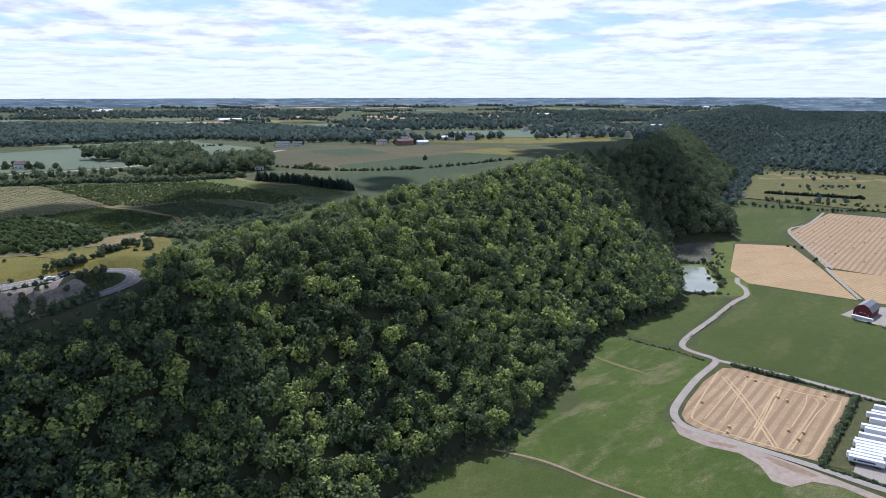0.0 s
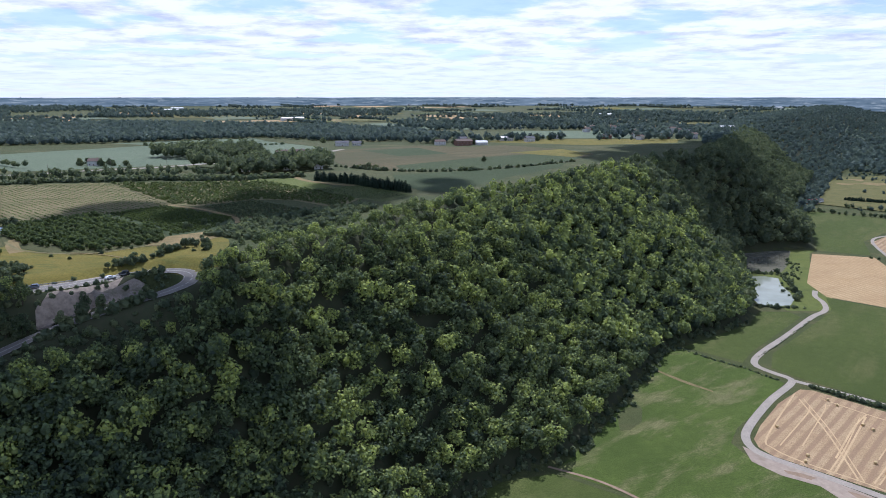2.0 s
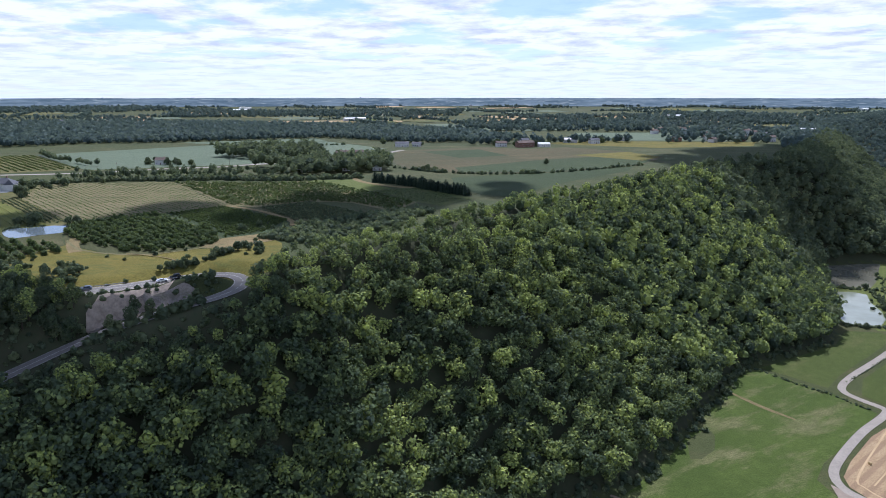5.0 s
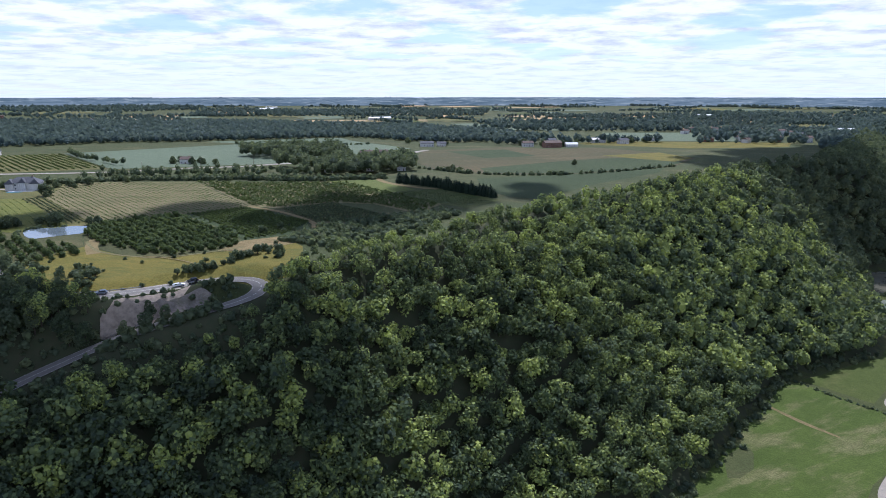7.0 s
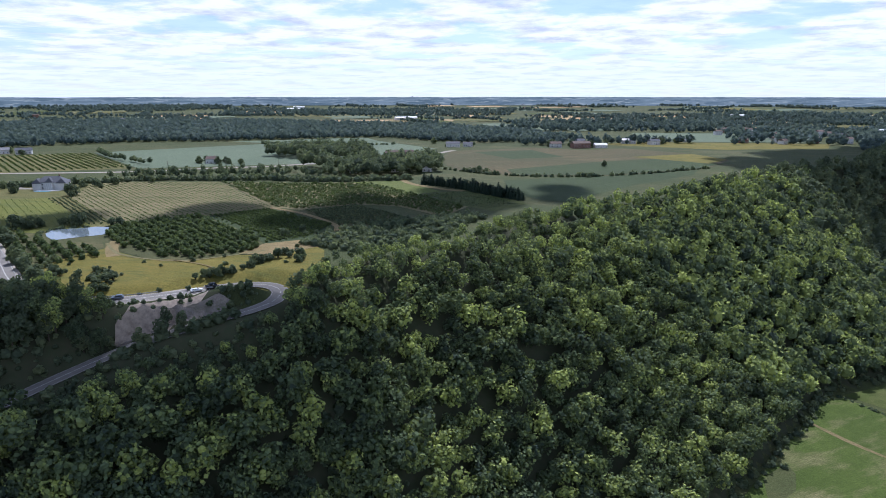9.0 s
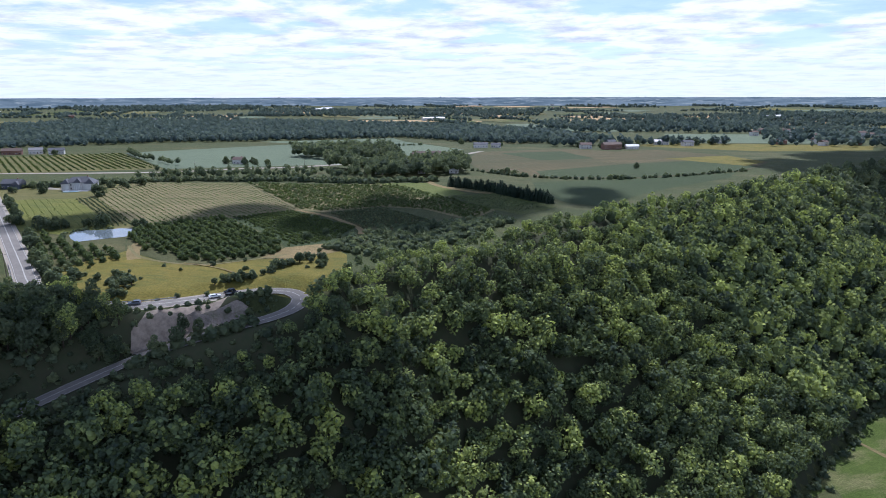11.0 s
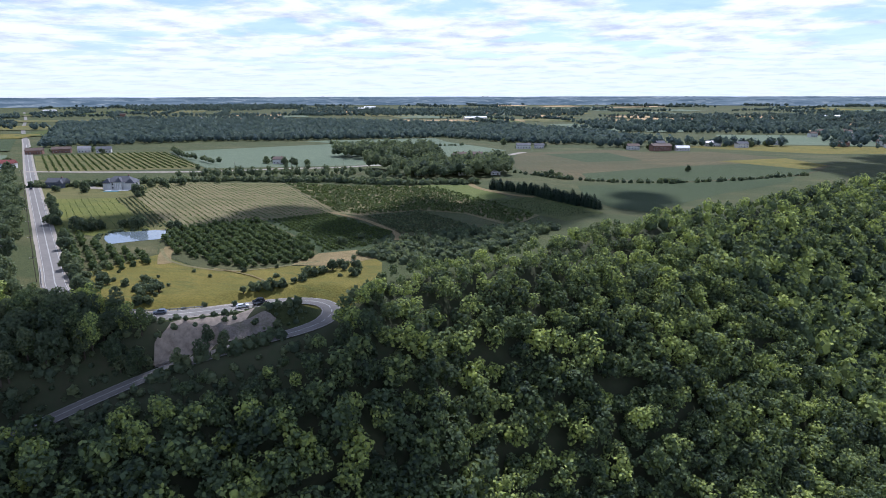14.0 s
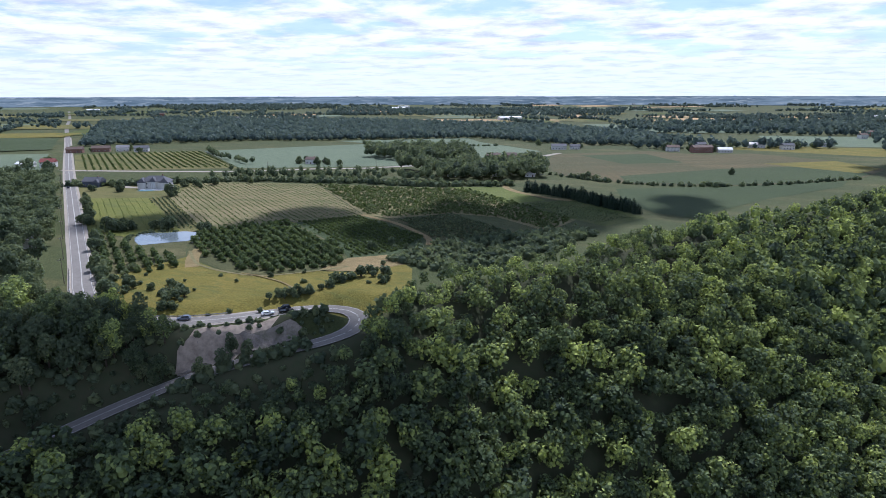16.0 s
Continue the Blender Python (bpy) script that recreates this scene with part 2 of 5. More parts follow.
M_CLOUD = cloud_mat()
M_HAZY_BACKDROP = hazy_backdrop_mat()
M_MOWN = field_mat("mown_grass", (0.125, 0.15, 0.036), (0.155, 0.17, 0.045), (0.10, 0.125, 0.035), patch=0.03)
M_VINE_Y = field_mat("yellow_vineyard_grass", (0.155, 0.165, 0.036), (0.185, 0.18, 0.046), (0.11, 0.125, 0.034), patch=0.03)
M_VINE_P = field_mat("parched_vineyard_grass", (0.20, 0.178, 0.078), (0.235, 0.20, 0.098), (0.135, 0.14, 0.056), patch=0.02)
M_TAN = field_mat("tan_grass", (0.25, 0.19, 0.085), (0.29, 0.215, 0.10), (0.17, 0.14, 0.06), patch=0.05)
M_BROWN = field_mat("brown_grass", (0.17, 0.135, 0.085), (0.21, 0.16, 0.10), (0.10, 0.10, 0.05), patch=0.05)
M_BANK = field_mat("shale_bank", (0.33, 0.285, 0.235), (0.24, 0.205, 0.165), (0.11, 0.115, 0.062), patch=0.11)
M_ORCHARD_POND = pond_mat("orchard_pond_water", (0.10, 0.125, 0.14), (0.16, 0.19, 0.20))

# ---- terrain ----
TOP = 113.0
RIM = [(-900, -500), (-600, -150), (-420, 0), (-310, 110), (-240, 195), (-215, 222), (-186, 238), (-172, 254), (-146, 258), (-130, 272), (-128, 300), (-106, 328), (-79, 372),
       (-60, 418), (-18, 478), (26, 532), (74, 608), (126, 680), (196, 766), (262, 835), (330, 960), (395, 1100), (480, 1300), (640, 1650), (900, 2100), (1500, 2900), (2500, 4300)]
FOOT = [(60, -600), (20, -200), (-5, 0), (-35, 120), (-48, 205), (-29, 258), (2, 288), (34, 307), (60, 345), (83, 385), (109, 428), (125, 456), (155, 481), (214, 522),
        (240, 570), (258, 640), (285, 720), (304, 775), (354, 792), (408, 806), (450, 905), (470, 1022), (558, 1165), (690, 1400), (900, 1750), (1300, 2300), (2200, 3200), (3300, 4300)]
# the hairpin: where it runs and how high
ROAD_TOP = [(-330, 302.5, 113), (-281, 267, 113), (-258, 250, 113), (-241, 239.5, 112.6), (-226, 233.5, 112), (-209, 234, 111.4), (-195, 240, 111), (-181, 251.5, 110.8), (-168, 266.5, 110.4),
            (-158, 274, 110), (-149, 275.5, 109.6), (-142.5, 271, 109), (-141, 262.5, 108), (-146, 253.5, 106.7), (-156, 244, 105), (-167, 233, 102.8), (-179, 222.5, 99.5),
            (-192, 206, 94.5), (-204, 186, 89.5), (-222, 160, 83), (-246, 128, 75), (-280, 90, 66)]


def smooth_line(points, step=4.0):
    """Catmull-Rom through the points, resampled about every step metres."""
    p = np.array(points, float)
    p = np.vstack([2 * p[0] - p[1], p, 2 * p[-1] - p[-2]])
    out = []
    for i in range(1, len(p) - 2):
        n = max(1, int(np.linalg.norm(p[i + 1] - p[i]) / step))
        for k in range(n):
            t = k / n
            a, b, c, d = p[i - 1], p[i], p[i + 1], p[i + 2]
            out.append(0.5 * (2 * b + (c - a) * t + (2 * a - 5 * b + 4 * c - d) * t * t + (3 * b - a - 3 * c + d) * t ** 3))
    out.append(p[-2])
    return np.array(out)


HAIRPIN = smooth_line(ROAD_TOP, 3.0)


def line_distance(q, line):
    """Distance of each point of q (n, 2) to a polyline, and the share along the nearest piece, and its index."""
    line = np.asarray(line, float)
    best = np.full(len(q), 1e18)
    where, idx = np.zeros(len(q)), np.zeros(len(q), int)
    for i in range(len(line) - 1):
        a, d = line[i, :2], line[i + 1, :2] - line[i, :2]
        t = np.clip(((q - a) @ d) / max(d @ d, 1e-9), 0, 1)
        r = q - a - t[:, None] * d
        dist = (r * r).sum(1)
        m = dist < best
        best[m], where[m], idx[m] = dist[m], t[m], i
    return np.sqrt(best), where, idx


def inside(q, poly):
    poly = np.asarray(poly, float)
    x, y = q[:, 0], q[:, 1]
    res = np.zeros(len(q), bool)
    j = len(poly) - 1
    for i in range(len(poly)):
        (xi, yi), (xj, yj) = poly[i, :2], poly[j, :2]
        if yi != yj:
            res ^= ((yi > y) != (yj > y)) & (x < (xj - xi) * (y - yi) / (yj - yi) + xi)
        j = i
    return res


HIGH = RIM + [(2500, 9000), (-9000, 9000), (-9000, -500)]
LOW = FOOT + [(9000, 4300), (9000, -600)]


def slope_share(q):
    """0 on the low plain, 1 on the plateau, in between on the scarp."""
    dr, df = line_distance(q, RIM)[0], line_distance(q, FOOT)[0]
    s = df / np.maximum(df + dr, 1e-6)
    s[inside(q, HIGH)] = 1
    s[inside(q, LOW)] = 0
    return s


def height(q, bench=True):
    q = np.atleast_2d(np.asarray(q, float))[:, :2]
    s = slope_share(q)
    z = TOP * (0.55 * s + 0.45 * s * s * (3 - 2 * s))
    d = np.hypot(q[:, 0], q[:, 1])
    far = np.clip((d - 1500) / 3400, 0, 1.2)
    z = z + (166 - z) * np.minimum(1, 0.35 * far + 0.65 * far * far) * (far > 0)
    if bench:
        near = (q[:, 0] > -400) & (q[:, 0] < -80) & (q[:, 1] > 40) & (q[:, 1] < 340)
        if near.any():
            dist, t, i = line_distance(q[near], HAIRPIN)
            zr = HAIRPIN[i, 2] + t * (HAIRPIN[np.minimum(i + 1, len(HAIRPIN) - 1), 2] - HAIRPIN[i, 2])
            w = np.clip((dist - 5.0) / 6.0, 0, 1)
            w = w * w * (3 - 2 * w)
            z[near] = (zr - 0.25) * (1 - w) + z[near] * w
    return z


def mesh_of(name, verts, faces, materials, index=None, smooth=False):
    me = bpy.data.meshes.new(name)
    verts = np.asarray(verts, np.float32)
    me.vertices.add(len(verts))
    me.vertices.foreach_set("co", verts.ravel())
    if isinstance(faces, np.ndarray):
        n, k = faces.shape
        me.loops.add(n * k)
        me.loops.foreach_set("vertex_index", faces.ravel().astype(np.int32))
        me.polygons.add(n)
        me.polygons.foreach_set("loop_start", np.arange(n, dtype=np.int32) * k)
    else:
        me.clear_geometry()
        me.from_pydata([tuple(map(float, v)) for v in verts], [], faces)
    for m in materials:
        me.materials.append(m)
    if index is not None:
        me.polygons.foreach_set("material_index", np.asarray(index, np.int32))
    me.polygons.foreach_set("use_smooth", np.full(len(me.polygons), smooth))
    me.update(calc_edges=True)
    return me


def spread(lo, a, b, hi, fine, grow=1.12):
    """Grid lines: even between a and b, wider and wider towards lo and hi."""
    mid = list(np.arange(a, b + 1e-6, fine))
    left, x, s = [], a, fine
    while x > lo:
        s *= grow
        x -= s
        left.append(x)
    right, x, s = [], mid[-1], fine
    while x < hi:
        s *= grow
        x += s
        right.append(x)
    return np.array(left[::-1] + mid + right)


def build_ground():
    xs, ys = spread(-5600, -300, 480, 5600, 5.0, 1.09), spread(-1500, 60, 900, 5600, 5.0, 1.07)
    gx, gy = np.meshgrid(xs, ys)
    q = np.stack([gx.ravel(), gy.ravel()], 1)
    z = height(q)
    s = slope_share(q)
    rough = np.array([noise.noise((x * 0.05, y * 0.05, 0.0)) for x, y in q]) * 2.2
    z = z + rough * (s > 0.06) * (s < 0.9) * (line_distance(q, HAIRPIN)[0] > 14)
    v = np.column_stack([q, z])
    nx, ny = len(xs), len(ys)
    i = (np.arange(ny - 1)[:, None] * nx + np.arange(nx - 1)[None, :]).ravel()
    f = np.stack([i, i + 1, i + nx + 1, i + nx], 1)
    mid = v[f].mean(1)
    sm = slope_share(mid[:, :2])
    wood = ((sm > 0.02) & (sm < 0.995)).astype(int)
    # the bare cut between the two legs of the hairpin
    cut = inside(mid[:, :2], [(-188, 237), (-178, 250), (-168, 259), (-162, 254), (-170, 240), (-184, 224)])
    wood[cut & (wood == 1)] = 2
    # grass down to the upper leg of the hairpin
    verge = inside(mid[:, :2], [(-262, 272), (-262, 250), (-241, 236), (-226, 230), (-209, 231), (-195, 237), (-181, 249), (-168, 264), (-158, 271), (-149, 272), (-141, 268), (-132, 275), (-135, 302), (-200, 300)])
    wood[verge] = 3
    ob = new("ground", mesh_of("ground", v, f, [M_GROUND, M_WOODFLOOR, M_ROCK, M_DRY], wood, True))
    return tagged(ob, "rough grassland, wooded scarp and far plain", "ground", kind="structure")


build_ground()


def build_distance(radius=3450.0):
    """Where the plain ends: a low curved glowing backdrop of hazed woods and fields."""
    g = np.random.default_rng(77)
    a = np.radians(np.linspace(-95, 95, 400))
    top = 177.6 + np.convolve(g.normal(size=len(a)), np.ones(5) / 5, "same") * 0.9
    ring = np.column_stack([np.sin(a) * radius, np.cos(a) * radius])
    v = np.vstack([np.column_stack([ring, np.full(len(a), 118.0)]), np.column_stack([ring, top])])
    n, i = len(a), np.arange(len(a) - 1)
    ob = new("backdrop", mesh_of("backdrop", v, np.stack([i, i + 1, i + n + 1, i + n], 1), [M_HAZY_BACKDROP], None, True))
    tagged(ob, "glowing pale blue backdrop of the hazy far plain under the horizon", "distance", kind="structure")


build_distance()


def cloud(x, y, long, wide, turn, seed, room=330, z=1400.0):
    """A fair-weather cumulus: heaped puffs over a flat base."""
    g = np.random.default_rng(seed)
    bm = bmesh.new()
    bmesh.ops.create_icosphere(bm, subdivisions=2, radius=1)
    bv, bf = np.array([p.co[:] for p in bm.verts]), np.array([[p.index for p in f.verts] for f in bm.faces])
    bm.free()
    c, sn = math.cos(radians(turn)), math.sin(radians(turn))
    V, F, n = [], [], 0
    for k in range(int(3.1416 * long * wide / room)):
        r, a = math.sqrt(g.random()), g.uniform(0, 6.283)
        r *= 0.93 + 0.12 * math.sin(3 * a + seed) + 0.07 * math.sin(7 * a + 2 * seed)
        px, py = r * long * math.cos(a), r * wide * math.sin(a)
        size = g.uniform(14, 34) * (1.15 - 0.55 * r)
        w = bv * size * (1.1, 1.1, 0.9) + (px * c - py * sn, px * sn + py * c, g.uniform(0, 46) * (1 - r))
        w[:, 2] = np.maximum(w[:, 2], -6 + g.uniform(-2, 2))
        V.append(w + (x, y, z))
        F.append(bf + n)
        n += len(bv)
    ob = new("cumulus_cloud", mesh_of("cumulus_cloud", np.vstack(V), np.vstack(F), [M_CLOUD], None, True))
    return tagged(ob, "broad white flat-based fair-weather cumulus cloud", "cloud", kind="structure")


def overhead(x, y, ground, z=1400.0):
    """Where a cloud stands whose shade falls on (x, y)."""
    d = to_sun * ((z - ground) / to_sun.z)
    return x + d.x, y + d.y


cloud(*overhead(-30, 122, 80), 232, 150, 19, 1, 420)
cloud(*overhead(275, 915, 100), 265, 88, 51, 2, 420)
cloud(*overhead(-125, 480, 113), 165, 58, 54, 3, 1000)
cloud(*overhead(-300, 392, 113), 75, 26, 38, 4, 1000)


def field(name, poly, material, z=TOP, lift=0.12, label="", category="field", kind="structure", drape=0.0, rise=0.0, crag=0.0):
    """A flat or, far off, draped piece of farmland."""
    bm = bmesh.new()
    p = [tuple(a) for a in poly]
    far = max(math.hypot(*a) for a in p) > 1450
    face = bm.faces.new([bm.verts.new((x, y, 0)) for x, y in p])
    face.normal_update()
    if face.normal.z < 0:
        face.normal_flip()
    if far or drape:
        step = drape or 60.0
        for axis in (0, 1):
            lo, hi = min(a[axis] for a in p), max(a[axis] for a in p)
            for c in np.arange(lo + step, hi, step):
                co, no = [0, 0, 0], [0, 0, 0]
                co[axis], no[axis] = c, 1
                bmesh.ops.bisect_plane(bm, geom=bm.verts[:] + bm.edges[:] + bm.faces[:], plane_co=co, plane_no=no)
        q = np.array([v.co[:2] for v in bm.verts])
        for v, h in zip(bm.verts, height(q)):
            v.co.z = h + (0.1 + rise if drape else 1.2)
            if crag:
                v.co.z += crag * (noise.noise((v.co.x * 0.4, v.co.y * 0.4, 3.0)) + 0.5 * noise.noise((v.co.x * 1.1, v.co.y * 1.1, 7.0)))
    else:
        for v in bm.verts:
            v.co.z = z + lift
        bmesh.ops.triangulate(bm, faces=bm.faces[:])
    me = bpy.data.meshes.new(name)
    bm.to_mesh(me)
    bm.free()
    me.materials.append(material)
    me.polygons.foreach_set("use_smooth", np.full(len(me.polygons), bool(drape)))
    return tagged(new(name, me), label or name.replace("_", " "), category, kind=kind)


def ribbon(name, line, width, material, lift=0.0, label="", category="road", offset=0.0, thick=0.0, parent=None, flat=None):
    """A strip of a given width along a line of (x, y, z)."""
    p = np.array(line, float)
    if p.shape[1] == 2:
        p = np.column_stack([p, np.full(len(p), flat) if flat is not None else height(p)])
    t = np.gradient(p[:, :2], axis=0)
    t /= np.linalg.norm(t, axis=1)[:, None] + 1e-9
    n = np.column_stack([-t[:, 1], t[:, 0]])
    w = np.asarray(width, float) / 2
    w = w[:, None] if w.ndim else w
    a, b = p[:, :2] + n * (offset + w), p[:, :2] + n * (offset - w)
    k = len(p)
    v = np.vstack([np.column_stack([a, p[:, 2] + lift]), np.column_stack([b, p[:, 2] + lift])])
    i = np.arange(k - 1)
    f = np.stack([i + k, i + k + 1, i + 1, i], 1)
    ob = new(name, mesh_of(name, v, f, [material], None, True))
    if parent:
        ob.parent = parent
        return ob
    return tagged(ob, label or name.replace("_", " "), category, kind="structure")


# ---- fields of the low plain ----
field("bean_field", [(28, 297), (60, 342), (83, 382), (109, 425), (120, 455), (139, 466), (178, 431), (192, 409), (165, 376), (138, 347), (128, 330), (133, 314), (160, 296), (190, 272), (215, 245), (235, 190), (110, 240), (93, 256), (60, 280)],
      M_SOY, 0, label="green bean field with thin bare streaks")
field("bean_field", [(26, 294), (58, 277), (92, 253), (109, 237), (235, 185), (230, 60), (-10, 60), (-33, 120), (-46, 205), (-27, 258), (0, 285)], M_SOY2, 0,
      label="dull green crop field beside the wood")
field("bean_field", [(143, 468), (160, 480), (214, 522), (236, 556), (262, 556), (266, 543), (228, 501), (193, 463), (177, 441)], M_SOY2, 0, label="small green crop field by the farm lane")
field("crop_field", [(207, 416), (194, 433), (206, 459), (241, 496), (282, 540), (302, 562), (316, 600), (392, 541), (560, 420), (400, 235), (330, 303), (279, 352), (240, 388)], M_SOY2, 0,
      label="large even green crop field")
field("stubble_field", [(389, 776), (454, 762), (428, 657), (394, 545), (318, 603), (322, 649)], M_STUBBLE2, 0, label="pale harvested stubble field")
field("stubble_field", [(646, 985), (860, 840), (640, 520), (470, 626), (436, 662), (494, 840)], M_STUBBLE, 0, label="pale harvested stubble field with bales")
field("stubble_field", [(432, 652), (640, 510), (560, 440), (400, 540)], M_STUBBLE2, 0, label="pale harvested stubble strip")
field("crop_field", [(508, 1089), (650, 1000), (490, 848), (456, 772), (403, 795), (448, 905), (466, 1020)], M_SOY2, 0, label="dark green crop field under the scarp")
field("stubble_field", [(146, 318), (141.5, 326), (142.5, 335), (152, 350), (175, 379), (198, 400), (206, 399), (258, 353), (196, 283), (178, 294)], M_STUBBLE, 0, label="small harvested stubble field with round bales")
field("gravel_yard", [(205, 276), (268, 343), (350, 280), (270, 190)], M_GRAVEL, 0, 0.14, label="gravel yard of the parked trailers", category="yard")
field("mown_strip", [(198, 280), (264, 349), (270, 345), (207, 274)], M_ORCH, 0, 0.16, label="mown grass strip beside the hedge", category="grass")
field("bare_patch", [(133, 327), (132, 312), (142, 300), (157, 292), (162, 281), (161, 267), (168, 262), (181, 266), (192, 262), (204, 247), (210, 250), (196, 266), (180, 283), (166, 296), (150, 309), (139, 320)], M_DIRT, 0, 0.2, "pale bare earth beside the farm lane", "earth")
field("bare_patch", [(145, 305), (152, 303), (159, 299), (155, 297), (146, 302)], M_EARTH, 0, 0.22, "reddish earth heap line beside the lane", "earth")
field("bare_patch", [(168, 289), (174, 286), (180, 280), (187, 271), (183, 270), (176, 275), (170, 283)], M_EARTH, 0, 0.22, "reddish earth strip beside the lane", "earth")
field("bare_patch", [(71, 357), (78, 366), (86, 374), (88, 366), (84, 350), (75, 340), (69, 339)], M_GROUND, 0, 0.15, "rough dry grass at the wood's foot", "grass")
field("meadow", [(575, 1150), (666, 1061), (740, 985), (1060, 1400), (920, 1520), (800, 1500), (690, 1370)], M_VINE, 0, label="rough yellowish meadow", category="meadow")
field("stubble_field", [(800, 1480), (1040, 1375), (990, 1310), (735, 1390)], M_TAN, 0, 0.3, label="far tan strip in the rough meadow")
field("pond_bank", [(256, 690), (262, 560), (300, 560), (322, 600), (326, 650), (386, 776), (404, 797), (350, 790), (300, 770)], M_MOWN, 0, 0.06, label="grassy bank round the ponds", category="grass")
field("pond_water", [(243, 577), (252, 572), (271, 574), (282, 590), (289, 612), (292, 640), (300, 664), (290, 672), (268, 669), (255, 645), (246, 618)], M_WATER, 0, 0.1, label="still greenish farm pond", category="pond")
field("pond_water", [(276, 693), (300, 688), (315, 690), (330, 712), (352, 755), (370, 790), (345, 796), (316, 792), (296, 760), (284, 720)], M_WATER_DARK, 0, 0.1, label="still brownish farm pond", category="pond")

# ---- fields of the plateau ----
field("dry_meadow", [(-262, 266), (-239, 244.5), (-224.5, 239), (-209.5, 239.5), (-198, 244.5), (-184.5, 255.5), (-171.5, 270.5), (-160, 279), (-147, 282), (-136, 300), (-148, 326), (-156, 333), (-167, 312), (-186, 306), (-202, 291), (-221, 289), (-256, 303)],
      M_DRY, label="yellow dry meadow beside the hairpin road", category="meadow", drape=4.0)
field("tan_meadow", [(-184, 331), (-168, 345), (-152, 335), (-166, 313), (-185, 308)], M_TAN, lift=0.19, label="tan dry grass below the orchard", category="meadow")
field("brown_strip", [(-153, 333), (-166, 344), (-150, 366), (-136, 385), (-116, 395), (-106, 380), (-137, 340)], M_BROWN, lift=0.16, label="brown grass strip along the wood", category="grass")
field("orchard_ground", [(-296, 350), (-262, 393), (-199, 348), (-178, 321), (-186, 307), (-203, 292.5), (-221, 290.5), (-257, 304), (-268, 316)], M_ORCH, label="grassy orchard ground")
field("orchard_ground", [(-345, 324), (-318, 322), (-296, 348), (-268, 315), (-257, 303), (-258, 272), (-264, 266), (-330, 312)], M_ORCH, label="grassy orchard ground by the pond", lift=0.08)
field("vineyard_ground", [(-466, 402), (-415, 425), (-303, 346), (-320, 323), (-349, 324)], M_VINE_Y, label="yellow-green vineyard grass")
field("vineyard_ground", [(-415, 425), (-401, 432), (-293, 353), (-303, 346)], M_VINE, label="greener vineyard grass between rows")
field("vineyard_ground", [(-401, 432), (-448, 506), (-342, 536), (-233, 428), (-262, 393), (-293, 353)], M_VINE_P, label="parched pale vineyard grass")
field("house_ground", [(-466, 402), (-401, 432), (-448, 506), (-530, 447)], M_VINE, TOP, 0.06, label="grass round the large house", category="grass")
field("vineyard_ground", [(-262, 393), (-233, 427), (-168, 386), (-166, 346), (-184, 331), (-199, 348)], M_CORN, TOP, 0.13, label="dark grass between vine rows")
field("orchard_ground", [(-341, 537), (-268, 548), (-227, 560), (-191, 533), (-160, 505), (-104, 465), (-112, 425), (-151, 454), (-182, 455), (-209, 427), (-233, 429)], M_VINE_P, label="pale ground between dusty shrub rows")
field("crop_rows_ground", [(-207, 424), (-182, 454), (-141, 426), (-112, 424), (-124, 394), (-150, 372), (-166, 387)], M_ORCH, label="dark green ground of a crop block")
field("mown_strip", [(-230, 563), (-186, 580), (-139, 527), (-160, 505), (-191, 533)], M_MOWN, TOP, 0.13, "bright green mown strip beside the shrub rows", "grass")
field("crop_field", [(-148, 512), (-123, 538), (-66, 488), (-85, 452), (-104, 465)], M_SOY2, TOP, 0.11, label="green crop block before the spruces")
field("crop_field", [(-101, 606), (-8, 661), (81, 735), (70, 690), (10, 599), (-40, 500), (-62, 507), (-85, 540)], M_CORN, label="dull green field beside the spruces")
field("hay_field", [(-217, 890), (-204, 771), (-164, 679), (-97, 643), (-8, 665), (91, 748), (132, 849), (99, 926), (14, 990), (-39, 944), (-110, 977)], M_MIXED, label="patchwork of brown and green hay plots")
field("hay_plot", [(-110, 690), (-97, 648), (-8, 668), (85, 748), (112, 800), (60, 850), (-20, 790)], M_CORN, TOP, 0.2, "dark green strip of the hay plots")
field("hay_plot", [(-185, 880), (-120, 800), (-60, 840), (-110, 930)], M_CORN, TOP, 0.2, "dull green strip of the hay plots")
field("hay_plot", [(20, 860), (100, 800), (128, 850), (98, 922)], M_DRY, TOP, 0.3, "straw-coloured strip of the hay plots")
field("pale_field", [(-672, 750), (-485, 606), (-330, 694), (-244, 920), (-378, 1046), (-523, 950)], M_PALE, label="pale green field")
field("pale_field", [(-540, 960), (-520, 955), (-380, 1050), (-430, 1125), (-610, 980)], M_PALE, label="pale green field before the woods")
field("vineyard_ground", [(-621, 520), (-788, 645), (-675, 748), (-490, 606)], M_VINE, label="vineyard ground beside the road")
field("pale_field", [(-660, 510), (-830, 640), (-960, 560), (-760, 420)], M_PALE, label="pale field beyond the farmhouse")
field("crop_field", [(-880, 680), (-1100, 850), (-1400, 700), (-1050, 480)], M_CORN, TOP, label="dark green field by the road")
field("far_field", [(60, 1150), (330, 1180), (260, 1420), (40, 1380)], M_PALE, label="far pale green field")
field("far_field", [(-40, 1060), (150, 1000), (300, 1060), (330, 1150), (60, 1130)], M_DRY, label="far straw-coloured field")
field("far_field", [(-800, 1660), (-420, 1790), (-450, 1900), (-830, 1760)], M_STUBBLE2, label="far tan harvested field")
rng = np.random.default_rng(5)
